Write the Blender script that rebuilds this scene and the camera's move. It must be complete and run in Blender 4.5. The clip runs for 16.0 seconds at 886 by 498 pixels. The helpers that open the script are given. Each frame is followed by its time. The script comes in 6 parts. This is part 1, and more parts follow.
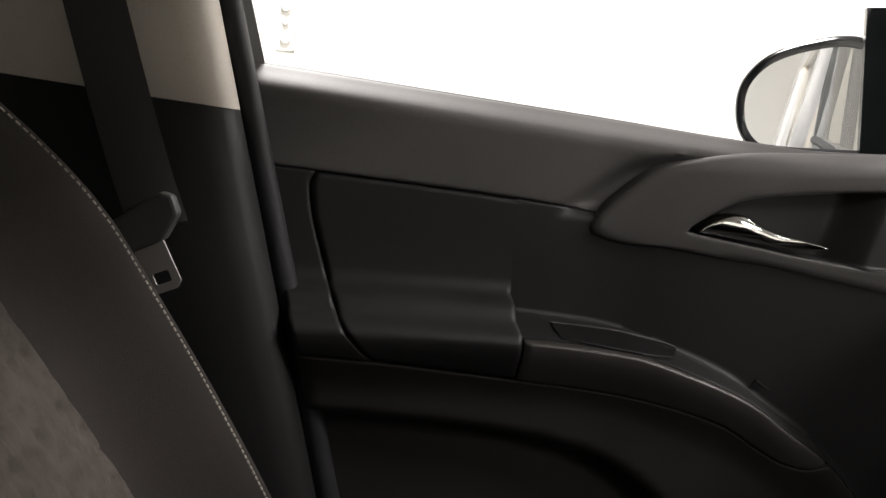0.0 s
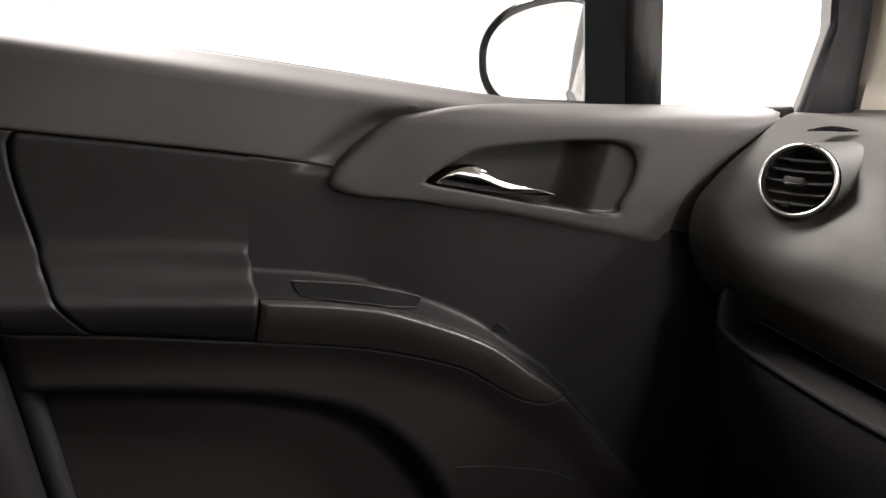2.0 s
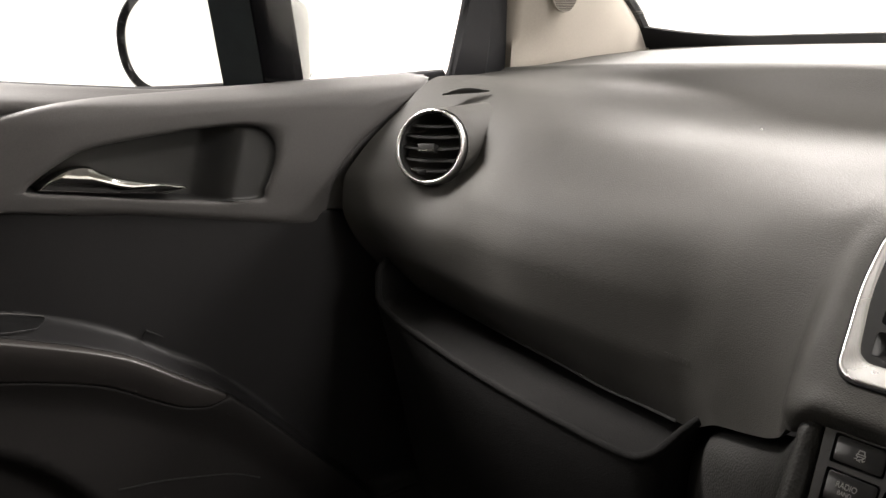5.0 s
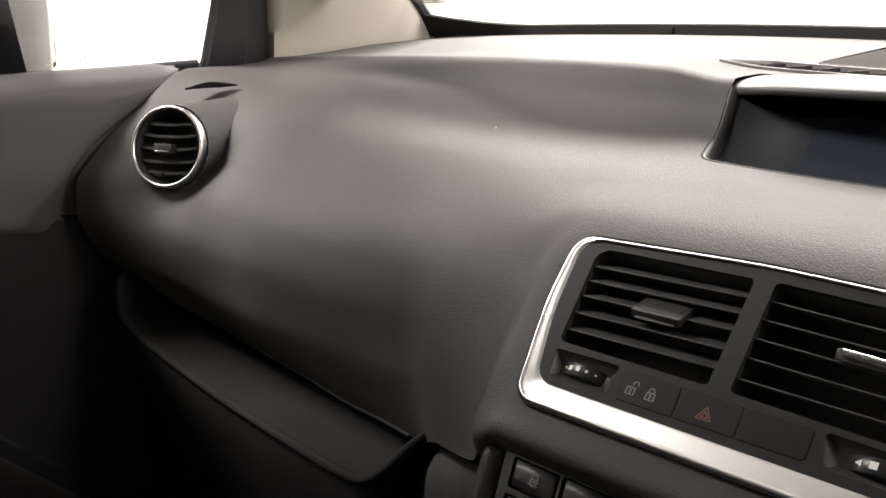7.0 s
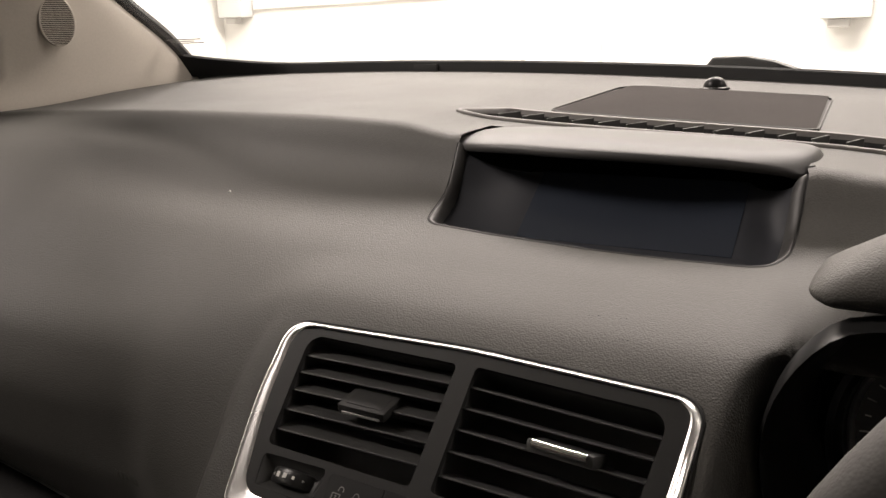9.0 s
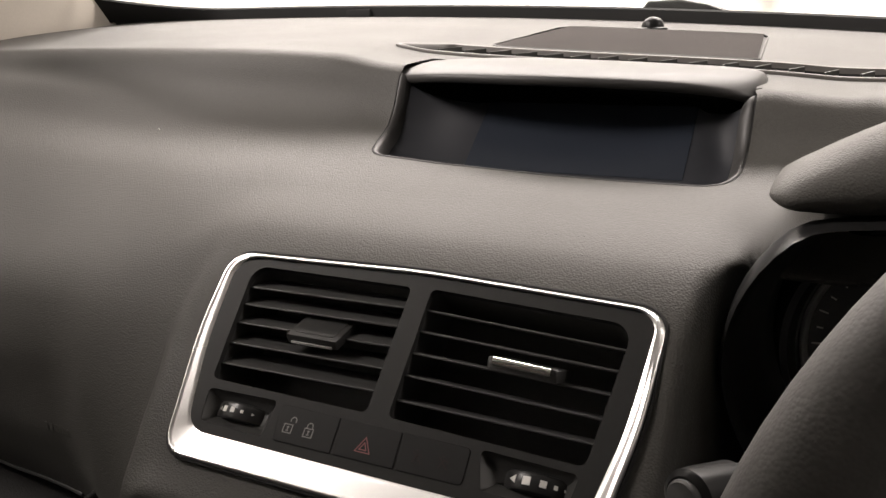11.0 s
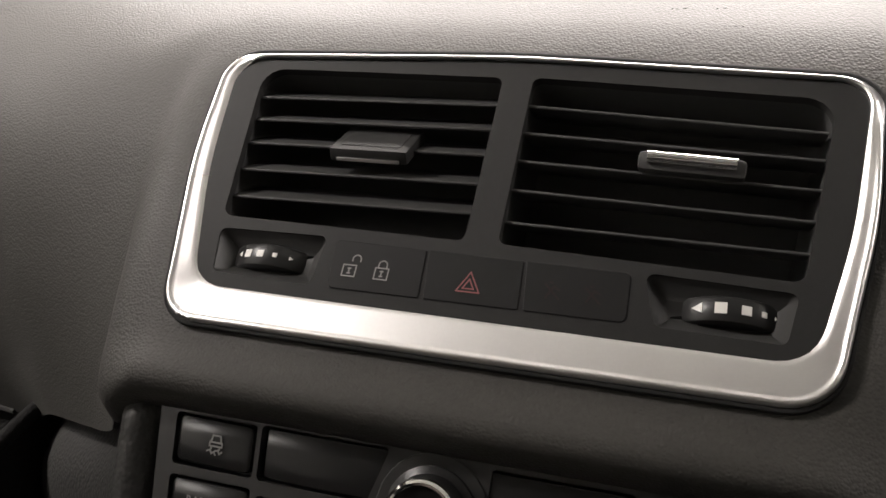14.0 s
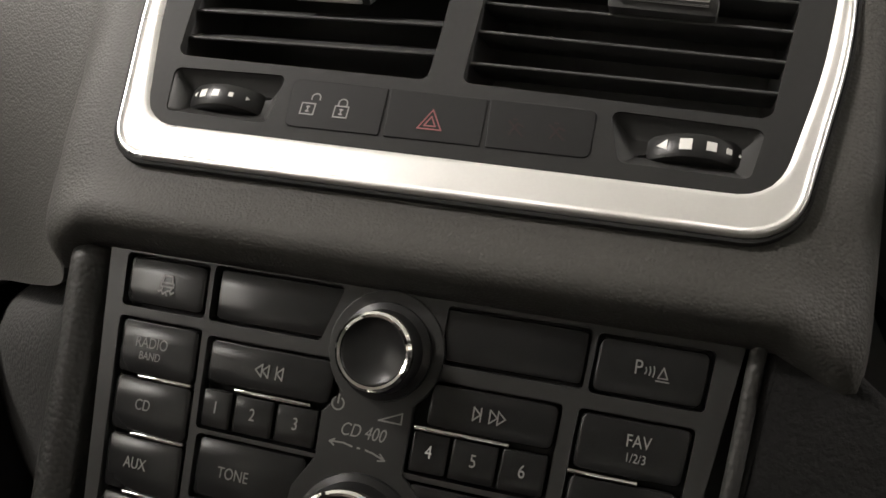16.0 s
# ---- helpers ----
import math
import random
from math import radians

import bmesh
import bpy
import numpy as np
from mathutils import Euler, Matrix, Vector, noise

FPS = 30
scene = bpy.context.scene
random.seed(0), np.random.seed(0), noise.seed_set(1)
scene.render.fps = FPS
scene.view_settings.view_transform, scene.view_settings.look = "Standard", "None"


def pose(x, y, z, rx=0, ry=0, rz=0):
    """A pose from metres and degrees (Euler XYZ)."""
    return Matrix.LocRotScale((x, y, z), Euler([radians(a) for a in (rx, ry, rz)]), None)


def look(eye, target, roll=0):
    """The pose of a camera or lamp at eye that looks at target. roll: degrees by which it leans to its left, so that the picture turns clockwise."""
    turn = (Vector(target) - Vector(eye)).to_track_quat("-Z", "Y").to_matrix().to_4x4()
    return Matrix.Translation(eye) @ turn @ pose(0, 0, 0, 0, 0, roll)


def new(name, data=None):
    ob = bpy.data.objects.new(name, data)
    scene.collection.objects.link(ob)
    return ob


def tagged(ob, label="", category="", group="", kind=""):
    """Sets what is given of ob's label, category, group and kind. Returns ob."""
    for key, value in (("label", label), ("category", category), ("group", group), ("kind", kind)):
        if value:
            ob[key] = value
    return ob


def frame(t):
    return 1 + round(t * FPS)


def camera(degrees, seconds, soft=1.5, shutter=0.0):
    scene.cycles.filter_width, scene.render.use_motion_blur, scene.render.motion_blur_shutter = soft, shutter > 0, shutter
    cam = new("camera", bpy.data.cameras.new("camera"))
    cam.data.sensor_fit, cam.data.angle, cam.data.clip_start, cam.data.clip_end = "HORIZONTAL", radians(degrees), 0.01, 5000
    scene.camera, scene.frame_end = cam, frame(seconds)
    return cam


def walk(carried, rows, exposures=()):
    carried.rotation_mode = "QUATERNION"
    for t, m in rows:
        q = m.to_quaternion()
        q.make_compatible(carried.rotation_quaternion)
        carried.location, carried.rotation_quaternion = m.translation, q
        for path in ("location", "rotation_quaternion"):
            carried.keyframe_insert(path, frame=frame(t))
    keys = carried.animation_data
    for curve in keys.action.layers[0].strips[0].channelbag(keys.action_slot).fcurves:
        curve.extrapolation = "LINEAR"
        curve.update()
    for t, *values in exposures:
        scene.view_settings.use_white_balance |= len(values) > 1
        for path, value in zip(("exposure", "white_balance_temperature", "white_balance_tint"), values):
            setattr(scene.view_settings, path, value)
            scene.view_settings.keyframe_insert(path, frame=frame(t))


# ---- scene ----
cam = camera(58.0, 16.0)
PATH = [
    (0, (0.026, -0.715, 1.12), (-1.907, -0.32, 0.789), 3.9),
    (0.5, (0.022, -0.707, 1.111), (-1.866, -0.153, 0.75), 4.8),
    (1, (0.027, -0.693, 1.106), (-1.829, -0.052, 0.724), 4.4),
    (1.5, (0.027, -0.674, 1.121), (-1.78, 0.075, 0.704), 3.9),
    (2, (0.039, -0.637, 1.117), (-1.735, 0.197, 0.722), 3.4),
    (2.5, (0.044, -0.6, 1.119), (-1.69, 0.311, 0.715), 2.9),
    (3, (0.051, -0.551, 1.143), (-1.649, 0.408, 0.707), 2.0),
    (3.5, (0.066, -0.509, 1.144), (-1.624, 0.474, 0.722), 1.1),
    (3.7, (0.07, -0.504, 1.131), (-1.606, 0.52, 0.752), 0.3),
    (5.8, (0.139, -0.38, 1.136), (-1.34, 0.856, 0.605), -0.6),
    (6, (0.143, -0.37, 1.135), (-1.318, 0.892, 0.612), -0.5),
    (6.5, (0.15, -0.341, 1.142), (-1.243, 0.995, 0.62), -0.7),
    (7, (0.155, -0.312, 1.146), (-1.168, 1.094, 0.626), -0.8),
    (7.5, (0.163, -0.289, 1.155), (-1.088, 1.186, 0.647), -1.2),
    (8, (0.174, -0.266, 1.163), (-0.982, 1.289, 0.671), -1.6),
    (8.5, (0.188, -0.245, 1.17), (-0.885, 1.374, 0.693), -2.3),
    (9, (0.191, -0.233, 1.177), (-0.811, 1.425, 0.679), -2.0),
    (9.2, (0.198, -0.23, 1.177), (-0.793, 1.434, 0.674), -2.9),
    (11.3, (0.162, -0.231, 1.141), (-0.657, 1.496, 0.551), -2.1),
    (11.5, (0.149, -0.226, 1.135), (-0.662, 1.503, 0.542), -2.8),
    (12, (0.11, -0.214, 1.119), (-0.616, 1.56, 0.55), -2.6),
    (12.5, (0.086, -0.203, 1.103), (-0.577, 1.593, 0.521), -2.0),
    (13, (0.072, -0.193, 1.085), (-0.568, 1.59, 0.443), -1.8),
    (13.5, (0.063, -0.185, 1.074), (-0.502, 1.6, 0.373), -1.2),
    (14, (0.066, -0.187, 1.065), (-0.507, 1.588, 0.343), -0.9),
    (14.5, (0.067, -0.188, 1.055), (-0.475, 1.579, 0.291), -0.1),
    (15, (0.07, -0.189, 1.044), (-0.458, 1.568, 0.247), 0.5),
    (15.5, (0.073, -0.188, 1.038), (-0.442, 1.561, 0.216), 0.9),
    (16, (0.072, -0.193, 1.031), (-0.421, 1.553, 0.189), 1.4),
]
EXPOSURES = [(0.0, -0.9, 6350, 13), (1.0, -0.08, 6400, 15), (3.0, 0.0, 6400, 14), (4.0, -0.15, 6400, 13), (6.0, -0.12, 6500, 13), (7.0, -0.45, 6500, 13), (8.2, -1.2, 6700, 16), (9.2, -1.15, 6850, 17),
             (11.5, -0.75, 6650, 16), (13.0, -0.47, 6550, 16), (14.0, -0.25, 6500, 15), (15.0, 0.25, 6500, 13), (16.0, 0.35, 6500, 12)]
walk(cam, [(t, look(eye, target, roll)) for t, eye, target, roll in PATH], EXPOSURES)


# ---------------------------------------------------------------- light
world = bpy.data.worlds.new("world")
world.use_nodes = True
world.node_tree.nodes["Background"].inputs[0].default_value = (1.0, 0.97, 0.92, 1)
world.node_tree.nodes["Background"].inputs[1].default_value = 0.05
scene.world = world


def unseen_lamp(x, y, sx, sy, watts):
    data = bpy.data.lights.new("unseen_area_light", "AREA")
    data.shape, data.size, data.size_y, data.energy, data.color = "RECTANGLE", sx, sy, watts, (1.0, 0.95, 0.885)
    ob = new("unseen_area_light", data)
    ob.location = (x, y, 3.12)
    return ob


# Unseen lamps, placed to light the pad, door, vents and rear-left wall.
for lx, ly, sx, sy, watts in ((-1.8, 2.5, 2.0, 0.9, 480), (0.3, 2.5, 2.0, 0.9, 500), (3.2, 0.9, 1.4, 1.1, 170), (-2.15, -0.75, 0.8, 1.0, 410), (-3.3, -3.4, 1.2, 1.1, 100)):
    unseen_lamp(lx, ly, sx, sy, watts)


# ---------------------------------------------------------------- materials
def material(name, colour, rough=0.5, metal=0.0, spec=0.5, grain=0.0, size=700.0, vary=0.0, bump=0.0, kind="noise", coat=0.0, rough_vary=0.0):
    """A surface with fine grain (size per metre, bump strength) and broad colour variation."""
    m = bpy.data.materials.new(name)
    m.use_nodes = True
    nodes, links = m.node_tree.nodes, m.node_tree.links
    b = nodes["Principled BSDF"]
    b.inputs["Roughness"].default_value, b.inputs["Metallic"].default_value = rough, metal
    b.inputs["Specular IOR Level"].default_value, b.inputs["Coat Weight"].default_value = spec, coat
    b.inputs["Base Color"].default_value = (*colour, 1)
    co = nodes.new("ShaderNodeTexCoord")
    if vary:
        big = nodes.new("ShaderNodeTexNoise")
        big.inputs["Scale"].default_value, big.inputs["Detail"].default_value = 9.0, 6.0
        small = nodes.new("ShaderNodeTexNoise")
        small.inputs["Scale"].default_value, small.inputs["Detail"].default_value = size * 0.6, 2.0
        links.new(co.outputs["Object"], big.inputs["Vector"])
        links.new(co.outputs["Object"], small.inputs["Vector"])
        both = nodes.new("ShaderNodeMath")
        both.operation = "ADD"
        links.new(big.outputs["Fac"], both.inputs[0])
        links.new(small.outputs["Fac"], both.inputs[1])
        ramp = nodes.new("ShaderNodeMapRange")
        ramp.inputs["From Min"].default_value, ramp.inputs["From Max"].default_value = 0.6, 1.4
        ramp.inputs["To Min"].default_value, ramp.inputs["To Max"].default_value = 1 - vary, 1 + vary
        links.new(both.outputs[0], ramp.inputs["Value"])
        mul = nodes.new("ShaderNodeMix")
        mul.data_type, mul.blend_type = "RGBA", "MULTIPLY"
        mul.inputs["Factor"].default_value = 1.0
        mul.inputs["A"].default_value = (*colour, 1)
        links.new(ramp.outputs["Result"], mul.inputs["B"])
        links.new(mul.outputs["Result"], b.inputs["Base Color"])
        if rough_vary:
            rr = nodes.new("ShaderNodeMapRange")
            rr.inputs["From Min"].default_value, rr.inputs["From Max"].default_value = 0.3, 0.7
            rr.inputs["To Min"].default_value, rr.inputs["To Max"].default_value = rough - rough_vary, rough + rough_vary
            links.new(big.outputs["Fac"], rr.inputs["Value"])
            links.new(rr.outputs["Result"], b.inputs["Roughness"])
    if bump:
        if kind == "leather":
            tex = nodes.new("ShaderNodeTexVoronoi")
            tex.feature = "SMOOTH_F1"
            tex.inputs["Smoothness"].default_value = 0.4
            tex.inputs["Randomness"].default_value = 1.0
            out = tex.outputs["Distance"]
        else:
            tex = nodes.new("ShaderNodeTexNoise")
            tex.inputs["Detail"].default_value = 4.0
            out = tex.outputs["Fac"]
        tex.inputs["Scale"].default_value = size
        links.new(co.outputs["Object"], tex.inputs["Vector"])
        bm_ = nodes.new("ShaderNodeBump")
        bm_.inputs["Strength"].default_value, bm_.inputs["Distance"].default_value = bump, grain
        if kind == "leather":
            bm_.invert = True
        links.new(out, bm_.inputs["Height"])
        links.new(bm_.outputs["Normal"], b.inputs["Normal"])
    return m


M_PAD = material("grained_dark_grey_vinyl", (0.0520, 0.0505, 0.0462), 0.60, spec=0.20, vary=0.12, size=1000, bump=0.44, grain=0.0005, kind="leather", rough_vary=0.04)
M_TOP = material("grained_grey_dash_top", (0.066, 0.061, 0.056), 0.58, vary=0.10, size=680, bump=0.25, grain=0.0005, kind="leather", rough_vary=0.04)
M_DOOR = material("dark_grey_door_vinyl", (0.068, 0.065, 0.063), 0.54, spec=0.32, vary=0.12, size=900, bump=0.25, grain=0.0003, kind="leather", rough_vary=0.05)
M_ARM = material("satin_brown_black_armrest_plastic", (0.034, 0.031, 0.029), 0.40, spec=0.5, vary=0.10, size=900, bump=0.15, grain=0.0003, kind="leather", rough_vary=0.05)
# Darker brownish door vinyl; the lower door's shade is put into this colour.
M_DOOR3 = material("brownish_shaded_lower_door_vinyl", (0.020, 0.0188, 0.0182), 0.60, spec=0.18, vary=0.12, size=900, bump=0.25, grain=0.0003, kind="leather", rough_vary=0.05)
M_DOOR2 = material("charcoal_soft_trim", (0.0135, 0.0132, 0.0134), 0.52, spec=0.24, vary=0.12, size=900, bump=0.2, grain=0.0003, kind="leather", rough_vary=0.05)
M_HARD = material("coarse_grained_black_plastic", (0.030, 0.0295, 0.028), 0.50, spec=0.35, vary=0.1, size=560, bump=0.5, grain=0.0007, kind="leather")
M_BLACK = material("matt_black_plastic", (0.045, 0.045, 0.044), 0.48, spec=0.3, vary=0.1, size=800)
M_SATIN = material("satin_dark_grey_plastic", (0.034, 0.034, 0.033), 0.40, spec=0.3, vary=0.06, size=900, bump=0.08, grain=0.0002)
M_KEY = material("dark_key_plastic", (0.016, 0.016, 0.016), 0.32, spec=0.25, vary=0.06, size=900, bump=0.05, grain=0.0001)
M_TUNNEL = material("dark_satin_instrument_surround", (0.010, 0.010, 0.010), 0.34, spec=0.12, vary=0.05, size=800)
M_POST = material("smoked_blue_grey_gloss", (0.018, 0.022, 0.024), 0.27, vary=0.15, size=60)
M_GLOSS = material("gloss_black_plastic", (0.008, 0.008, 0.009), 0.12)
M_TAB = material("matt_dark_vent_plastic", (0.021, 0.021, 0.0204), 0.60, spec=0.14, vary=0.08, size=900, bump=0.1, grain=0.0002)
M_MESH = material("perforated_dark_cloth", (0.034, 0.030, 0.028), 1.0, spec=0.1, vary=0.25, size=900, bump=0.6, grain=0.0006)
# Black raised to 0.03; the lift of veiling glare is in this colour.
M_VOID = material("glare_lifted_black_liner", (0.030, 0.030, 0.030), 0.9, spec=0.1)
M_BOWL = material("satin_black_display_bowl", (0.017, 0.018, 0.021), 0.55, spec=0.14, vary=0.05, size=800)
M_SCREEN = material("dark_screen_glass", (0.014, 0.017, 0.023), 0.25, spec=0.2)
M_SILVER = material("polished_silver_trim", (0.84, 0.83, 0.82), 0.30, metal=1.0, vary=0.02, size=1500, bump=0.02, grain=0.0001, rough_vary=0.03)
M_LATTICE = material("satin_grey_radio_bezel", (0.028, 0.028, 0.027), 0.40, spec=0.35, vary=0.06, size=900, bump=0.08, grain=0.0002)
M_RKEY = material("gloss_dark_radio_key", (0.013, 0.013, 0.013), 0.22, spec=0.36, vary=0.05, size=900, bump=0.03, grain=0.0001)
M_CHROME = material("bright_chrome", (0.80, 0.79, 0.77), 0.06, metal=1.0)
M_HOOD = material("satin_grey_hood_plastic", (0.029, 0.0282, 0.0275), 0.48, spec=0.22, metal=0.0, vary=0.04, size=1200)
M_BEIGE = material("beige_pillar_plastic", (0.46, 0.422, 0.370), 0.62, vary=0.06, size=700, bump=0.15, grain=0.0003)
M_LINER = material("pale_headliner", (0.60, 0.585, 0.56), 0.9, vary=0.08, size=900, bump=0.3, grain=0.0005)
# Carpet black; also darkens shelf, glovebox and right cheek in place of shade.
M_CARPET = material("black_carpet_and_shelf_shade", (0.016, 0.0157, 0.0154), 0.95, spec=0.1, vary=0.2, size=600, bump=0.6, grain=0.001)
M_RUBBER = material("black_rubber_seal", (0.018, 0.018, 0.020), 0.55, spec=0.22, vary=0.1, size=500)
M_SEAT = material("dark_brown_grey_seat_cloth", (0.014, 0.012, 0.0105), 0.90, spec=0.12, vary=0.22, size=800, bump=0.5, grain=0.0006)
M_CLOTH = material("mottled_grey_seat_fabric", (0.036, 0.031, 0.027), 0.9, spec=0.12, vary=0.40, size=140, bump=0.7, grain=0.003)
M_THREAD = material("pale_stitching_thread", (0.32, 0.29, 0.25), 0.8)
M_BELT = material("black_woven_webbing", (0.028, 0.025, 0.023), 0.72, vary=0.12, size=1500, bump=0.4, grain=0.0004)
M_STEEL = material("bare_steel", (0.74, 0.73, 0.71), 0.42, metal=1.0)
M_BUTTON = material("soft_black_button_plastic", (0.013, 0.013, 0.0128), 0.55, spec=0.13, vary=0.06, size=900, bump=0.08, grain=0.0002)
M_DARKRED = material("unlit_dark_red_print", (0.022, 0.0145, 0.014), 0.6, spec=0.15)
M_MARK = material("white_printed_mark", (0.62, 0.61, 0.58), 0.5)
M_DIM = material("faded_grey_print", (0.22, 0.215, 0.205), 0.55)
M_RED = material("dull_red_print", (0.20, 0.055, 0.055), 0.5)
M_WALL = material("white_painted_panel", (0.66, 0.65, 0.62), 0.65, vary=0.03, size=40)
M_CEILING = material("dark_unseen_ceiling", (0.20, 0.20, 0.195), 0.8, vary=0.08, size=20)
M_JOINT = material("grey_joint_sealant", (0.42, 0.41, 0.39), 0.7)
M_BOXGREY = material("pale_grey_wall_box", (0.55, 0.55, 0.54), 0.5, vary=0.04, size=60)
M_CONCRETE = material("pale_sealed_concrete", (0.48, 0.47, 0.45), 0.5, vary=0.15, size=30)
M_PAINT = material("silver_car_paint", (0.52, 0.52, 0.53), 0.28, metal=0.6, coat=0.6)
M_MIRROR = material("mirror_glass", (0.92, 0.93, 0.94), 0.01, metal=1.0)
M_ETCH = material("dark_glass_print", (0.05, 0.05, 0.05), 0.5)


def glass_material(name, clearness):
    m = bpy.data.materials.new(name)
    m.use_nodes = True
    nodes, links = m.node_tree.nodes, m.node_tree.links
    nodes.remove(nodes["Principled BSDF"])
    clear, shine, mix, edge, power, scale = (nodes.new("ShaderNode" + k) for k in ("BsdfTransparent", "BsdfGlossy", "MixShader", "LayerWeight", "Math", "Math"))
    clear.inputs[0].default_value = (0.93 * clearness, 0.95 * clearness, 0.94 * clearness, 1)
    shine.inputs["Roughness"].default_value = 0.02
    edge.inputs["Blend"].default_value = 0.5
    power.operation, scale.operation = "POWER", "MULTIPLY_ADD"
    power.inputs[1].default_value = 5.0
    scale.inputs[1].default_value, scale.inputs[2].default_value = 0.7, 0.03
    links.new(edge.outputs["Facing"], power.inputs[0])
    links.new(power.outputs[0], scale.inputs[0])
    links.new(scale.outputs[0], mix.inputs[0])
    links.new(clear.outputs[0], mix.inputs[1])
    links.new(shine.outputs[0], mix.inputs[2])
    links.new(mix.outputs[0], nodes["Material Output"].inputs[0])
    return m


M_GLASS = glass_material("clear_car_glass", 1.0)
M_TINT = glass_material("tinted_car_glass", 0.35)


# ---------------------------------------------------------------- tools
def thing(name, place, label, category, group="", kind=""):
    ob = new(name)
    ob.empty_display_size = 0.05
    ob.location = place
    return tagged(ob, label, category, group, kind)


def part(name, bm, mat, parent=None, label="", sharp=38.0):
    """One mesh object from a bmesh in world coordinates, under a thing or a part."""
    me = bpy.data.meshes.new(name)
    bmesh.ops.recalc_face_normals(bm, faces=bm.faces)
    bm.to_mesh(me)
    bm.free()
    me.materials.append(mat)
    me.polygons.foreach_set("use_smooth", [True] * len(me.polygons))
    me.set_sharp_from_angle(angle=radians(sharp))
    ob = new(name, me)
    if parent is not None:
        ob.parent = parent
        if parent.type == "EMPTY":
            ob.matrix_parent_inverse = parent.matrix_basis.inverted()
    return tagged(ob, label) if label else ob


def structure(name, bm, mat, label, category, sharp=38.0):
    return tagged(part(name, bm, mat, None, "", sharp), label, category, "", "structure")


def smooth(a, b, x):
    f = min(1.0, max(0.0, (x - a) / (b - a)))
    return f * f * (3 - 2 * f)


def mixed(a, b, f):
    return a + (b - a) * f


def keyed(*keys):
    """A smooth function through (x, value) keys that never overshoots them."""
    xs, vs = [k[0] for k in keys], [k[1] for k in keys]
    d = [(vs[i + 1] - vs[i]) / (xs[i + 1] - xs[i]) for i in range(len(xs) - 1)]
    m = [d[0]] + [0.0 if d[i - 1] * d[i] <= 0 else 2 * d[i - 1] * d[i] / (d[i - 1] + d[i]) for i in range(1, len(d))] + [d[-1]]

    def value(x):
        if x <= xs[0]:
            return vs[0]
        if x >= xs[-1]:
            return vs[-1]
        i = max(j for j in range(len(xs) - 1) if xs[j] <= x)
        h = xs[i + 1] - xs[i]
        f = (x - xs[i]) / h
        return ((2 * f**3 - 3 * f**2 + 1) * vs[i] + (f**3 - 2 * f**2 + f) * h * m[i]
                + (3 * f**2 - 2 * f**3) * vs[i + 1] + (f**3 - f**2) * h * m[i + 1])

    return value


def through_points(points, count):
    """A smooth path through a few points, by chord length."""
    points = [Vector(p) for p in points]
    s = [0.0]
    for a, b in zip(points, points[1:]):
        s.append(s[-1] + max(1e-6, (b - a).length))
    f = [keyed(*[(s[i], p[k]) for i, p in enumerate(points)]) for k in range(len(points[0]))]
    return [Vector([g(s[-1] * i / (count - 1)) for g in f]) for i in range(count)]


def grid(rows, close_u=False, close_v=False, caps=False):
    """Quads over rows of points. close_u joins the ends of each row, close_v the first and last row."""
    bm = bmesh.new()
    vs = [[bm.verts.new(p) for p in row] for row in rows]
    nr, nc = len(vs), len(vs[0])
    for i in range(nr if close_v else nr - 1):
        for j in range(nc if close_u else nc - 1):
            a, b = vs[i], vs[(i + 1) % nr]
            bm.faces.new((a[j], a[(j + 1) % nc], b[(j + 1) % nc], b[j]))
    if caps and close_u:
        bm.faces.new(vs[0])
        bm.faces.new(vs[-1])
    return bm


def fillet(corners, r, n=6):
    """A closed outline with its corners rounded."""
    out, k = [], len(corners)
    for i, c in enumerate(corners):
        p, a, b = Vector(c), Vector(corners[i - 1]), Vector(corners[(i + 1) % k])
        rad = r[i] if isinstance(r, (list, tuple)) else r
        d1, d2 = (a - p), (b - p)
        l1, l2 = d1.length, d2.length
        d1.normalize(), d2.normalize()
        half = d1.angle(d2) / 2
        t = min(rad / math.tan(half), l1 * 0.48, l2 * 0.48)
        rr = t * math.tan(half)
        if rr < 1e-6:
            out.append(p)
            continue
        centre = p + (d1 + d2).normalized() * (rr / math.sin(half))
        s, e = p + d1 * t - centre, p + d2 * t - centre
        a0, a1 = math.atan2(s.y, s.x), math.atan2(e.y, e.x)
        da = (a1 - a0 + math.pi) % (2 * math.pi) - math.pi
        out += [centre + Vector((math.cos(a0 + da * j / n), math.sin(a0 + da * j / n))) * rr for j in range(n + 1)]
    return out


def evened(loop, n):
    """A closed outline resampled to n even steps."""
    pts = loop + [loop[0]]
    s = [0.0]
    for a, b in zip(pts, pts[1:]):
        s.append(s[-1] + (b - a).length)
    out, j = [], 0
    for i in range(n):
        d = s[-1] * i / n
        while s[j + 1] < d:
            j += 1
        out.append(pts[j].lerp(pts[j + 1], (d - s[j]) / max(1e-9, s[j + 1] - s[j])))
    return out


def inset(loop, d):
    """The outline moved inwards by d."""
    n = len(loop)
    area = sum(loop[i - 1].x * loop[i].y - loop[i].x * loop[i - 1].y for i in range(n))
    sign, out = (1 if area > 0 else -1), []
    for i in range(n):
        e1, e2 = loop[i] - loop[i - 1], loop[(i + 1) % n] - loop[i]
        nn = Vector((-e1.y, e1.x)).normalized() + Vector((-e2.y, e2.x)).normalized()
        if nn.length < 1e-6:
            nn = Vector((-e2.y, e2.x))
        out.append(loop[i] + nn.normalized() * d * sign)
    return out


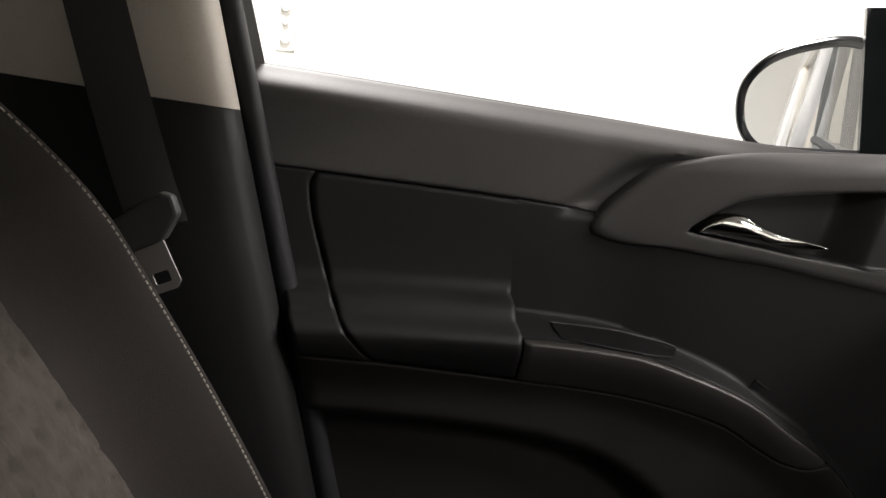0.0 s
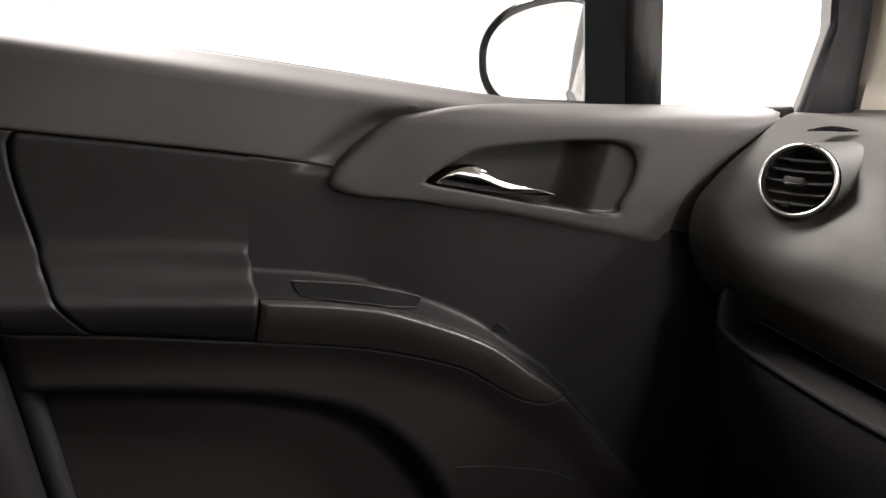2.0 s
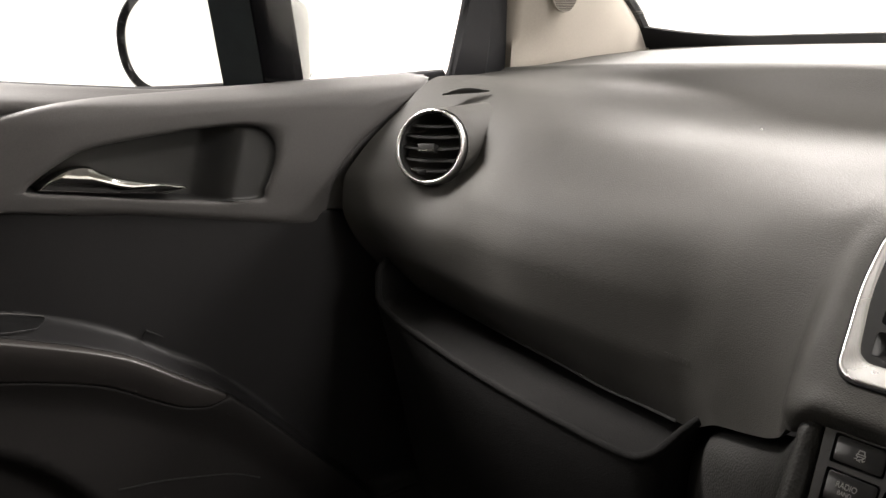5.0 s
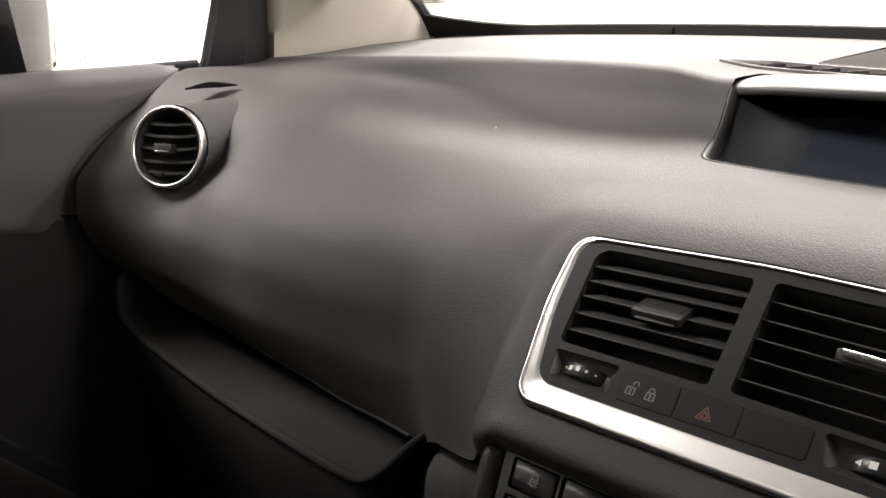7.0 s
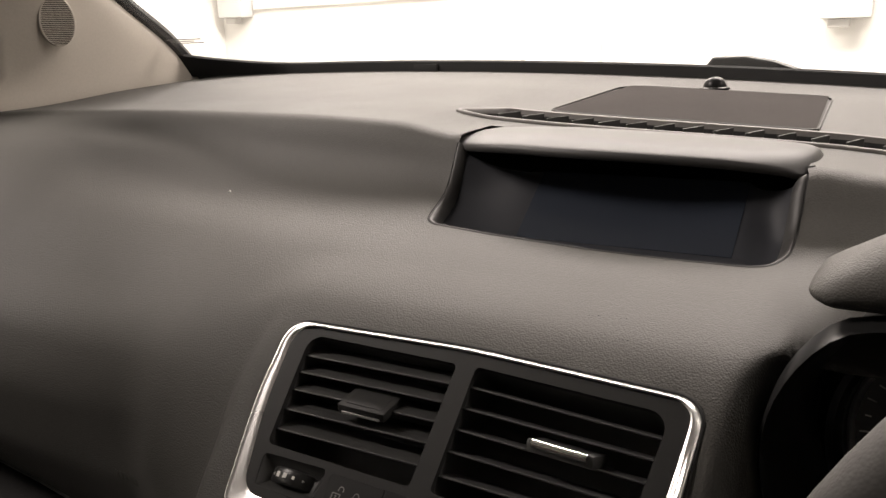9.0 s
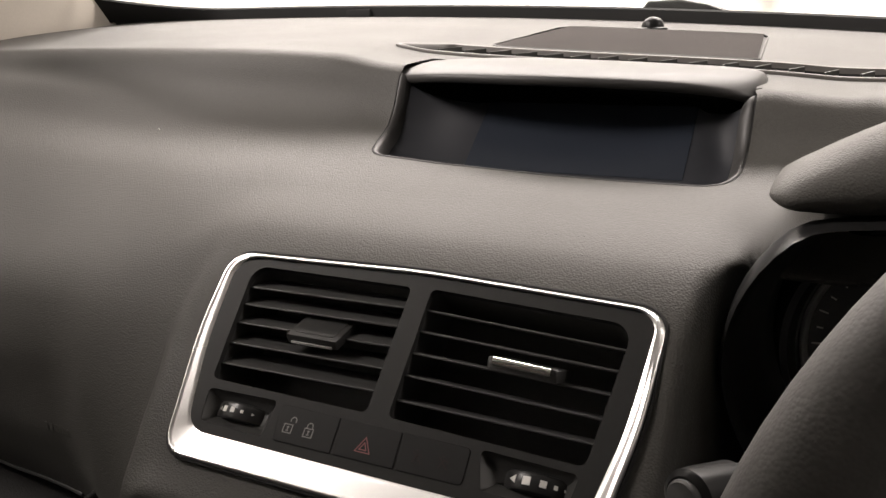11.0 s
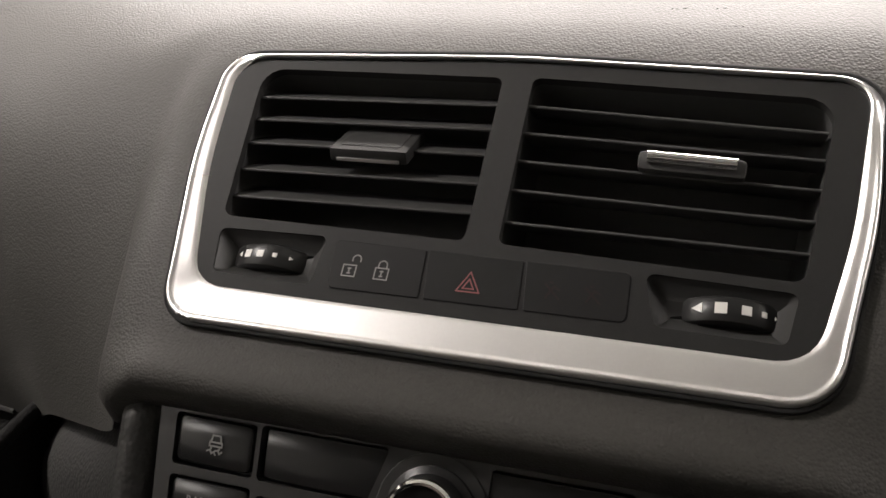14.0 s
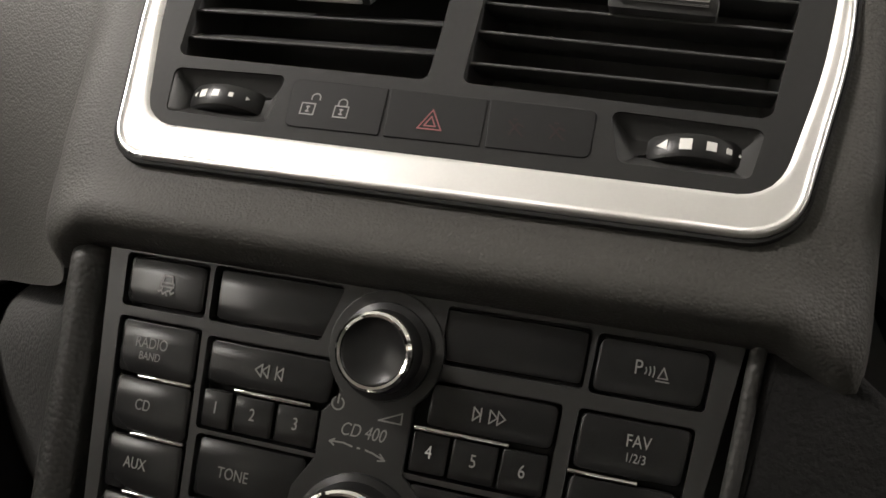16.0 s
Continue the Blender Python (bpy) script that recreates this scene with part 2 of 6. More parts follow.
def panel_frame(x, y, z, rise):
    """A frame on a sloping face: u to the car's right, v up the slope, w out towards the seats. In millimetres."""
    c, s = math.cos(radians(rise)), math.sin(radians(rise))
    return Matrix.Translation((x, y, z)) @ Matrix(((1, 0, 0, 0), (0, c, -s, 0), (0, s, c, 0), (0, 0, 0, 1))) @ Matrix.Scale(0.001, 4)


def prism(loop, w0, w1, m, bevel=0.4, bm=None):
    """A raised pad over an outline, with a rounded upper edge."""
    bm = bm or bmesh.new()
    rows = [(loop, w0), (loop, w1 - bevel), (inset(loop, bevel * 0.3), w1 - bevel * 0.3), (inset(loop, bevel), w1), (inset(loop, bevel * 1.25), w1)]
    vs = [[bm.verts.new(m @ Vector((p.x, p.y, w))) for p in lp] for lp, w in rows]
    n = len(loop)
    for a, b in zip(vs, vs[1:]):
        for j in range(n):
            bm.faces.new((a[j], a[(j + 1) % n], b[(j + 1) % n], b[j]))
    bm.faces.new(vs[-1])
    bm.faces.new(vs[0])
    return bm


def plate(outer, holes, w0, w1, m):
    """A flat plate with openings that go through it."""
    bm = bmesh.new()
    for w in (w0, w1):
        edges = []
        for lp in [outer] + holes:
            vs = [bm.verts.new(m @ Vector((p.x, p.y, w))) for p in lp]
            edges += [bm.edges.new((vs[i - 1], vs[i])) for i in range(len(vs))]
        bmesh.ops.triangle_fill(bm, use_beauty=True, use_dissolve=False, edges=edges)
    for lp in [outer] + holes:
        a = [bm.verts.new(m @ Vector((p.x, p.y, w0))) for p in lp]
        b = [bm.verts.new(m @ Vector((p.x, p.y, w1))) for p in lp]
        for i in range(len(lp)):
            bm.faces.new((a[i - 1], a[i], b[i], b[i - 1]))
    bmesh.ops.remove_doubles(bm, verts=bm.verts, dist=1e-6)
    return bm


def rect(u0, u1, v0, v1, r=0.0, n=4):
    c = [Vector((u0, v0)), Vector((u1, v0)), Vector((u1, v1)), Vector((u0, v1))]
    return fillet(c, r, n) if r else c


def box(lo, hi, m=None, bevel=0.0, bm=None):
    bm = bm or bmesh.new()
    m = m or Matrix()
    vs = [bm.verts.new(m @ Vector((x, y, z))) for x in (lo[0], hi[0]) for y in (lo[1], hi[1]) for z in (lo[2], hi[2])]
    fs = [bm.faces.new([vs[i] for i in q]) for q in ((0, 1, 3, 2), (4, 6, 7, 5), (0, 4, 5, 1), (2, 3, 7, 6), (0, 2, 6, 4), (1, 5, 7, 3))]
    if bevel:
        bmesh.ops.bevel(bm, geom=list({e for f in fs for e in f.edges}), offset=bevel * m.to_scale().x, segments=2, profile=0.6, affect="EDGES")
    return bm


def tube(path, r, n=12, closed=False, flat=1.0, caps=True):
    """A round bar along a path; r may be a function of 0..1."""
    path = [Vector(p) for p in path]
    rows, k = [], len(path)
    side = None
    for i, p in enumerate(path):
        a = path[i - 1] if i or closed else p
        b = path[(i + 1) % k] if i < k - 1 or closed else p
        t = (b - a).normalized()
        if side is None:
            side = t.orthogonal().normalized()
        side = (side - t * side.dot(t)).normalized()
        up = t.cross(side)
        rad = r(i / (k - 1)) if callable(r) else r
        rows.append([p + (side * math.cos(2 * math.pi * j / n) + up * flat * math.sin(2 * math.pi * j / n)) * rad for j in range(n)])
    return grid(rows, close_u=True, close_v=closed, caps=caps and not closed)


def turned(profile, m, n=40, closed_top=True):
    """A body of revolution about w from (radius, w) pairs."""
    rows = [[m @ Vector((r * math.cos(2 * math.pi * j / n), r * math.sin(2 * math.pi * j / n), w)) for j in range(n)] for r, w in profile]
    bm = grid(rows, close_u=True)
    if closed_top:
        bm.verts.ensure_lookup_table()
        bm.faces.new([bm.verts[(len(profile) - 1) * n + j] for j in range(n)])
    return bm


def strokes(lines, width, m, w, thick=0.15):
    """Thin printed lines on a face."""
    bm = bmesh.new()
    for line in lines:
        for a, b in zip(line, line[1:]):
            a, b = Vector(a), Vector(b)
            d = (b - a).normalized() * width / 2
            nn = Vector((-d.y, d.x))
            prism([a - d - nn, b + d - nn, b + d + nn, a - d + nn], w, w + thick, m, 0.02, bm)
    return bm


def lettering(text, size, u, v, w, m, slant=0.0, squeeze=0.8):
    """Letters in Blender's own font, centred on a face, as a mesh."""
    data = bpy.data.curves.new("letters", "FONT")
    data.body, data.size, data.align_x, data.align_y, data.extrude, data.shear = text, size, "CENTER", "CENTER", 0.06, slant
    ob = bpy.data.objects.new("letters", data)
    me = bpy.data.meshes.new_from_object(ob)
    bm = bmesh.new()
    bm.from_mesh(me)
    bm.transform(m @ Matrix.Translation((u, v, w)) @ Matrix.Diagonal((squeeze, 1, 1, 1)))
    bpy.data.objects.remove(ob)
    bpy.data.meshes.remove(me)
    return bm

# ---------------------------------------------------------------- the garage round the car
X0, X1, Y0, Y1, ZC = -4.0, 4.6, -5.5, 3.9, 3.15
structure("ground", box((X0 - 0.2, Y0 - 0.2, -0.1), (X1 + 0.2, Y1 + 0.2, 0.0)), M_CONCRETE, "pale sealed concrete garage floor under the car", "floor")
# Ceiling is out of view; its dark grey holds bounce off the dashboard.
structure("ceiling", box((X0 - 0.2, Y0 - 0.2, ZC), (X1 + 0.2, Y1 + 0.2, ZC + 0.1)), M_CEILING, "unseen garage ceiling, kept dark to cut bounce light", "ceiling")
structure("wall_west", box((X0 - 0.2, Y0, 0.0), (X0, Y1, ZC)), M_WALL, "white painted garage wall beside the car", "wall")
structure("wall_east", box((X1, Y0, 0.0), (X1 + 0.2, Y1, ZC)), M_WALL, "white painted garage wall on the driver's side", "wall")
structure("wall_north", box((X0 - 0.2, Y1, 0.0), (X1 + 0.2, Y1 + 0.2, ZC)), M_WALL, "white panelled garage wall ahead of the car", "wall")
structure("wall_south", box((X0 - 0.2, Y0 - 0.2, 0.0), (X1 + 0.2, Y0, ZC)), M_WALL, "white painted garage wall behind the car", "wall")
for px in (-1.745, -1.303, -0.671, 0.514):
    structure("trim", box((px - 0.012, Y1 - 0.006, 0.0), (px + 0.012, Y1, ZC)), M_JOINT, "grey vertical joint between white wall panels", "trim")
structure("trim", box((X0, -0.69, 0.0), (X0 + 0.03, -0.655, ZC)), M_JOINT, "grey upright door frame edge on the wall", "trim")
structure("trim", box((X0, -0.37, 0.0), (X0 + 0.006, -0.355, ZC)), M_JOINT, "thin vertical joint in the wall panel", "trim")
structure("trim", box((-3.70, Y1 - 0.02, 1.436), (-0.68, Y1, 1.484)), M_WALL, "white horizontal rail on the panelled wall", "trim")

for bx, bz in ((-3.82, 1.47), (-0.149, 1.306)):
    unit = thing("wall_box", (bx, Y1 - 0.08, bz - 0.12), "pale grey wall-mounted box on the panelled wall", "wall box", "wall boxes")
    part("case", box((bx - 0.105, Y1 - 0.12, bz - 0.08), (bx + 0.105, Y1 - 0.002, bz + 0.30), bevel=0.012), M_BOXGREY, unit)
    part("cable_gland", box((bx - 0.07, Y1 - 0.09, bz - 0.12), (bx + 0.02, Y1 - 0.03, bz - 0.081), bevel=0.008), M_JOINT, unit, "darker grey cable gland")

fitting = thing("wall_socket", (X0 + 0.03, -0.735, 1.38), "grey round sockets on a white plate on the wall", "socket")
FW = Matrix.Translation((X0, -0.735, 1.5)) @ Matrix(((0, 0, 1, 0), (1, 0, 0, 0), (0, 1, 0, 0), (0, 0, 0, 1))) @ Matrix.Scale(0.001, 4)
part("plate", prism(rect(-45, 45, -130, 130, 14), 0, 12, FW, 3), M_WALL, fitting)
for sv, sr in ((72, 24), (0, 15), (-75, 25)):
    part("socket", turned([(sr, 12), (sr, 40), (sr * 0.8, 44), (sr * 0.5, 44)], FW @ Matrix.Translation((0, sv, 0)), 20), M_JOINT, fitting)
notice = thing("wall_notice", (X0, -0.86, 1.50), "small white notice with dark square print on the wall", "notice")
part("sheet", box((X0 + 0.002, -0.93, 1.44), (X0 + 0.006, -0.80, 1.66)), M_WALL, notice)
part("print", box((X0 + 0.0065, -0.885, 1.51), (X0 + 0.008, -0.835, 1.56)), M_JOINT, notice, "dark printed square")

# ---------------------------------------------------------------- dashboard
CX = 0.001
ridge_y = keyed((-0.69, 0.262), (-0.62, 0.285), (-0.4, 0.292), (0.0, 0.29), (0.7, 0.28))
ridge_z = keyed((-0.69, 1.118), (-0.617, 1.120), (-0.43, 1.122), (-0.287, 1.121), (-0.17, 1.117), (-0.118, 1.109), (0.14, 1.094), (0.19, 1.090), (0.7, 1.088))
glass_y = keyed((-0.74, 0.57), (-0.6, 0.665), (-0.4, 0.72), (0.0, 0.74), (0.4, 0.72), (0.74, 0.57))
step_y = keyed((-0.69, 0.225), (-0.5, 0.246), (-0.3, 0.258), (-0.15, 0.262), (0.7, 0.258))
step_z = keyed((-0.69, 1.114), (-0.6, 1.107), (-0.5, 1.099), (-0.393, 1.091), (-0.257, 1.0805), (-0.145, 1.0765), (-0.104, 1.072), (0.14, 1.060), (0.7, 1.053))
k6_y = keyed((-0.69, 0.166), (-0.59, 0.19), (-0.45, 0.22), (-0.29, 0.231), (0.0, 0.235), (0.7, 0.235))
k6_z = keyed((-0.69, 1.114), (-0.59, 1.098), (-0.45, 1.078), (-0.29, 1.066), (-0.1, 1.062), (0.14, 1.052), (0.7, 1.045))
k7_y = keyed((-0.69, 0.094), (-0.59, 0.130), (-0.45, 0.165), (-0.3, 0.178), (-0.2, 0.168), (-0.1, 0.155))
k7_z = keyed((-0.69, 1.070), (-0.59, 1.068), (-0.45, 1.053), (-0.3, 1.048), (-0.1, 1.044))
k8_y = keyed((-0.69, 0.042), (-0.59, 0.085), (-0.45, 0.117), (-0.3, 0.128), (-0.2, 0.118), (-0.1, 0.106))
k8_z = keyed((-0.69, 1.027), (-0.59, 1.030), (-0.45, 1.019), (-0.3, 1.018), (-0.2, 1.022), (-0.1, 1.026))
low_y = keyed((-0.69, 0.072), (-0.62, 0.086), (-0.5, 0.100), (-0.33, 0.099), (-0.257, 0.091), (-0.207, 0.062), (-0.168, 0.042), (-0.138, 0.024), (-0.118, 0.012), (-0.1, 0.010))
low_z = keyed((-0.69, 0.893), (-0.64, 0.876), (-0.586, 0.864), (-0.5, 0.849), (-0.41, 0.840), (-0.33, 0.8325), (-0.257, 0.834), (-0.207, 0.861), (-0.168, 0.875), (-0.138, 0.890), (-0.118, 0.914), (-0.1, 0.916))
swell = keyed((-0.69, 0.128), (-0.6, 0.160), (-0.45, 0.165), (-0.35, 0.140), (-0.28, 0.116), (-0.228, 0.088), (-0.18, 0.058), (-0.14, 0.036), (-0.1, 0.03))


def glass_z(x):
    return 1.1265 - 0.055 * x - 0.045 * x * x


STACK = ((0.172, 1.046), (0.126, 1.036), (0.1035, 1.024), (0.060, 0.981), (0.0185, 0.9405), (0.0045, 0.9285), (0.0100, 0.9160))


CREASE = (0.140, 0.144, 0.142, 0.140, 0.130)


def dash_section(x):
    """The dashboard's profile at x: from the windscreen over the ridge and the pad to its lower edge."""
    gy, gz, ry, rz = glass_y(x), glass_z(x), ridge_y(x), ridge_z(x)
    pts = [(gy, gz), (mixed(gy, ry, 0.5), mixed(gz, rz, 0.5) + 0.002), (ry + 0.05, rz + 0.0035), (ry + 0.007, rz + 0.0022), (ry - 0.003, rz - 0.0022),
           (mixed(ry, step_y(x), 0.55), mixed(rz, step_z(x), 0.65)), (step_y(x), step_z(x)), (k6_y(x), k6_z(x))]
    y8, z8, yl, zl = k8_y(x), k8_z(x), low_y(x), low_z(x)
    pad = [(k7_y(x), k7_z(x)), (y8, z8)]
    for f in (0.2, 0.42, 0.64, 0.84, 1.0):
        pad.append((mixed(y8, yl, f) - swell(x) * f ** mixed(0.85, 0.6, smooth(-0.5, -0.28, x)) * (1 - f), mixed(z8, zl, f)))
    reach = (0.172, 0.150, 0.20, 0.262, 0.262, 0.262, 0.262)
    into = smooth(0.128, 0.170, x)
    for k, ((py, pz), (sy, sz)) in enumerate(zip(pad, STACK)):
        if k < 2:
            stack = smooth(0.210 - 0.040 * k, 0.112 + 0.002 * k, -(x - CX)) if x < CX else 1.0
        else:
            near = min(1.0, max(0.0, (CREASE[k - 2] + x - CX) / (CREASE[k - 2] - 0.116)))
            stack = near * (2 - near)
        sz = sz - 0.9 * max(0.0, abs(x - CX) - 0.108) * smooth(0.95, 0.92, sz)
        pts.append((mixed(mixed(py, sy, stack), reach[k], into), mixed(mixed(pz, sz, stack), mixed(pz, sz, stack) - 0.01, into)))
    y, z = pts[-1]
    pts += [(y + 0.006, z - 0.0012), (y + 0.055, z + 0.006), (0.30, z + 0.02)]
    return [Vector((x, a, b)) for a, b in pts]


dash = thing("dashboard", (0.0, 0.3, 0.6), "dark grey grained dashboard with a padded passenger side", "dashboard")
stations = [-0.682 + 0.007 * i for i in range(60)] + [-0.262 + 0.0035 * i for i in range(130)] + [0.195 + 0.02 * i for i in range(26)]
MV = panel_frame(0.003, 0.049, 0.972, 44.4)
MR = panel_frame(0.003, 0.013, 0.918, 59.7)
MD = panel_frame(0.010, 0.243, 1.057, 37.0)
V2 = lambda *p: [Vector(q) for q in p]
VENT_OUT = evened(fillet(V2((-106.5, -39.6), (106.5, -40.6), (117.5, 20), (119.5, 71), (0, 76), (-118, 73.5), (-117.5, 25)), [14, 17, 200, 13, 500, 15, 200], 10), 200)
VENT_IN = evened(fillet(V2((-98, -24.6), (100.5, -26.2), (110.5, 15), (115.6, 68.3), (0, 73.0), (-112.6, 70.4), (-108.6, 20)), [13, 14, 200, 10, 500, 12, 200], 10), 200)
DISPLAY = evened(fillet(V2((-107, -27.5), (-55, -33.2), (15, -35.5), (60, -33.5), (114, -28.5), (123, 0), (125, 74), (-117, 74), (-116, 40), (-111, -5)), [15, 60, 100, 60, 32, 60, 5, 5, 30, 20], 8), 200)


def inside(loop, x, y):
    hit, j = False, len(loop) - 1
    for i in range(len(loop)):
        a, b = loop[i], loop[j]
        if (a.y > y) != (b.y > y) and x < (b.x - a.x) * (y - a.y) / (b.y - a.y) + a.x:
            hit = not hit
        j = i
    return hit


def opened(bm, frame_, loop, deep=26):
    """Cuts the opening under a fitted unit out of a surface."""
    back = frame_.inverted()
    gone = []
    for f in bm.faces:
        p = back @ f.calc_center_median()
        if abs(p.z) < deep and inside(loop, p.x, p.y):
            gone.append(f)
    bmesh.ops.delete(bm, geom=gone, context="FACES")
    n = len(loop)
    for v in {v for e in bm.edges if len(e.link_faces) == 1 for v in e.verts}:
        p = back @ v.co
        if abs(p.z) < deep:
            best = min((loop[i] for i in range(n)), key=lambda q: (q.x - p.x) ** 2 + (q.y - p.y) ** 2)
            if (best.x - p.x) ** 2 + (best.y - p.y) ** 2 < 64:
                v.co = frame_ @ Vector((best.x, best.y, p.z))
    return bm


def pad_z(x, y):
    """The height of the pad's upper face."""
    line = through_points(dash_section(x), 110)
    return next(mixed(a.z, b.z, (y - a.y) / (b.y - a.y)) for a, b in zip(line, line[1:]) if b.y <= y < a.y or b is line[-1])


def opened_down(bm, loop):
    """Cuts the display's opening straight down through the pad and trims its edge to the outline."""
    def flat(p):
        return (p.x - 0.010) * 1000, (p.y - 0.243) / math.cos(radians(37)) * 1000

    gone = [f for f in bm.faces if -0.13 < f.calc_center_median().x < 0.15 and 0.19 < f.calc_center_median().y < 0.31 and inside(loop, *flat(f.calc_center_median()))]
    bmesh.ops.delete(bm, geom=gone, context="FACES")
    for v in {v for e in bm.edges if len(e.link_faces) == 1 for v in e.verts}:
        if -0.13 < v.co.x < 0.15 and 0.19 < v.co.y < 0.292:
            u, w = flat(v.co)
            best = min(loop, key=lambda q: (q.x - u) ** 2 + (q.y - w) ** 2)
            if (best.x - u) ** 2 + (best.y - w) ** 2 < 100:
                q = MD @ Vector((best.x, best.y, 0))
                v.co = Vector((q.x, q.y, pad_z(q.x, q.y)))
    return bm


def dent(p):
    """The hollow in which the round vent sits."""
    return p + Vector((0, 0.034 * math.exp(-((p.x + 0.572) / 0.042) ** 2 - ((p.z - 1.012) / 0.040) ** 2), 0))


def dash_line(x):
    """The profile in even steps, with its lower edge kept as one clean line."""
    pts = dash_section(x)
    return through_points(pts[:-3], 190) + through_points(pts[-4:], 31)[1:]


bm = grid([[dent(p) for p in dash_line(x)] for x in stations])
opened(bm, MV, inset(VENT_OUT, 1.5))
opened_down(bm, inset(DISPLAY, -0.5))
bmesh.ops.delete(bm, geom=[f for f in bm.faces if -0.1085 < f.calc_center_median().x < 0.1320 and 0.285 < f.calc_center_median().y < 0.345], context="FACES")
pad_skin = part("pad", bm, M_PAD, dash, "grained dark grey padded upper dashboard", 60)

# left end of the pad, closing it towards the door
end = through_points(dash_section(-0.682), 96)
part("end_cap", grid([end, [p + Vector((-0.004, 0.003, -0.002)) for p in end], [p + Vector((-0.006, 0.05, -0.02)) for p in end]]), M_PAD, dash, "", 60)

# open shelf below the pad
LIP = [(-0.640, 0.060, 0.915), (-0.630, 0.034, 0.900), (-0.626, 0.030, 0.870), (-0.600, 0.030, 0.856), (-0.560, 0.030, 0.849), (-0.43, 0.030, 0.832), (-0.30, 0.030, 0.824), (-0.262, 0.032, 0.823),
       (-0.243, 0.040, 0.832), (-0.236, 0.060, 0.845), (-0.235, 0.085, 0.850)]
lip = through_points(LIP, 90)
SCUFFS = random.Random(4)
for u0, v0, dv, count in ((0.054, 0.1385, 0.0, 4), (0.0700, 0.139, 0.0, 2), (0.057, 0.1175, 0.0012, 9), (0.073, 0.1225, 0.0006, 4)):
    bm = bmesh.new()
    for i in range(count):
        x, y = u0 + 0.0016 * i + SCUFFS.uniform(-0.0008, 0.0008), v0 + dv * i / 3 + SCUFFS.uniform(-0.0005, 0.0005)
        z = pad_z(x, y)
        r = SCUFFS.uniform(0.00015, 0.00042)
        box((x - r * 1.5, y - r * 0.4, z - 0.001), (x + r * 1.5, y + r * 0.4, z + 0.0002), None, 0, bm)
    part("scuff_mark", bm, M_BLACK, dash, "small dark scuffs in the grain")


def pad_y(x, z):
    """How far back the pad's face stands at a height."""
    line = through_points(dash_section(x), 220)
    return next(mixed(a.y, b.y, (z - a.z) / (b.z - a.z)) for a, b in zip(line[110:], line[111:]) if b.z <= z < a.z)


for i in range(6):
    x = -0.2645 + 0.0046 * i
    bm = bmesh.new()
    box((x - 0.0015, pad_y(x, 0.897) - 0.0003, 0.8945), (x + 0.0015, pad_y(x, 0.897) + 0.002, 0.8995), None, 0, bm)
    part("embossed_bar", bm, M_PAD, dash, "faint moulded mark")
part("lint_speck", box((-0.2906, 0.2300, 1.064), (-0.2894, 0.2309, 1.0668)), M_MARK, dash, "tiny white lint speck")
# Shelf and glovebox plastic takes the carpet black to carry the shade here.
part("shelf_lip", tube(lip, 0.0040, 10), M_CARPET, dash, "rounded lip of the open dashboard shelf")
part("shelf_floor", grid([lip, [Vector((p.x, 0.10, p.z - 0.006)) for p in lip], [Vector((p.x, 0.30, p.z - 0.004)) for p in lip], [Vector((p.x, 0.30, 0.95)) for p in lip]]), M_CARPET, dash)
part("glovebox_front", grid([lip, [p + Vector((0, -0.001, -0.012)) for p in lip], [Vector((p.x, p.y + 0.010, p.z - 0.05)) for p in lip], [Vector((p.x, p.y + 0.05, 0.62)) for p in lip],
     [Vector((p.x, 0.20, 0.45)) for p in lip]]), M_CARPET, dash, "lower glovebox front with shade in its black colour", 70)
fall = [(0.045, -0.014), (0.014, -0.010), (0.002, -0.015), (-0.007, -0.027), (-0.010, -0.050), (-0.008, -0.09), (0.006, -0.16), (0.03, -0.27), (0.06, -0.41)]
rows = []
for x in [-0.258 + 0.0055 * i for i in range(26)]:
    rows.append([Vector((x, low_y(x) + y + 0.004 * smooth(-0.250, -0.258, x), low_z(x) + z)) for y, z in through_points(fall, 52)])
part("knee_panel", grid([[p + Vector((0.001, 0.07, 0)) for p in rows[0]]] + rows), M_HARD, dash, "coarse grained lower panel beside the centre console", 70)
edge_line = []
for x in [-0.655 + 0.01 * i for i in range(40)]:
    p = dash_section(x)[-4] + Vector((0, -0.0004, 0.0004))
    edge_line.append(p)
part("pad_edge", tube(edge_line, 0.0016, 8), M_SATIN, dash, "thin rounded lower edge of the pad")

# ---------------------------------------------------------------- passenger door
door_x = keyed((-0.8, -0.768), (-0.4, -0.766), (-0.25, -0.742), (-0.1, -0.722), (0.05, -0.704), (0.17, -0.688))
door_top = keyed((-0.80, 1.162), (-0.732, 1.157), (-0.554, 1.142), (-0.371, 1.1265), (-0.212, 1.1125), (-0.14, 1.108), (0.026, 1.111), (0.167, 1.115))
seam_z = keyed((-0.80, 1.066), (-0.69, 1.058), (-0.383, 1.028), (-0.30, 1.005), (0.05, 0.96))
crest_z = keyed((-0.80, 0.918), (-0.48, 0.903), (-0.366, 0.890), (-0.299, 0.870), (-0.233, 0.843), (-0.173, 0.803), (-0.137, 0.779), (-0.041, 0.68), (0.05, 0.58))
crest_x = keyed((-0.80, -0.704), (-0.4, -0.700), (-0.233, -0.690), (-0.137, -0.684), (0.05, -0.68))
under_z = keyed((-0.80, 0.897), (-0.624, 0.880), (-0.479, 0.860), (-0.354, 0.842), (-0.258, 0.818), (-0.204, 0.787), (-0.178, 0.774), (-0.155, 0.770), (-0.134, 0.777))
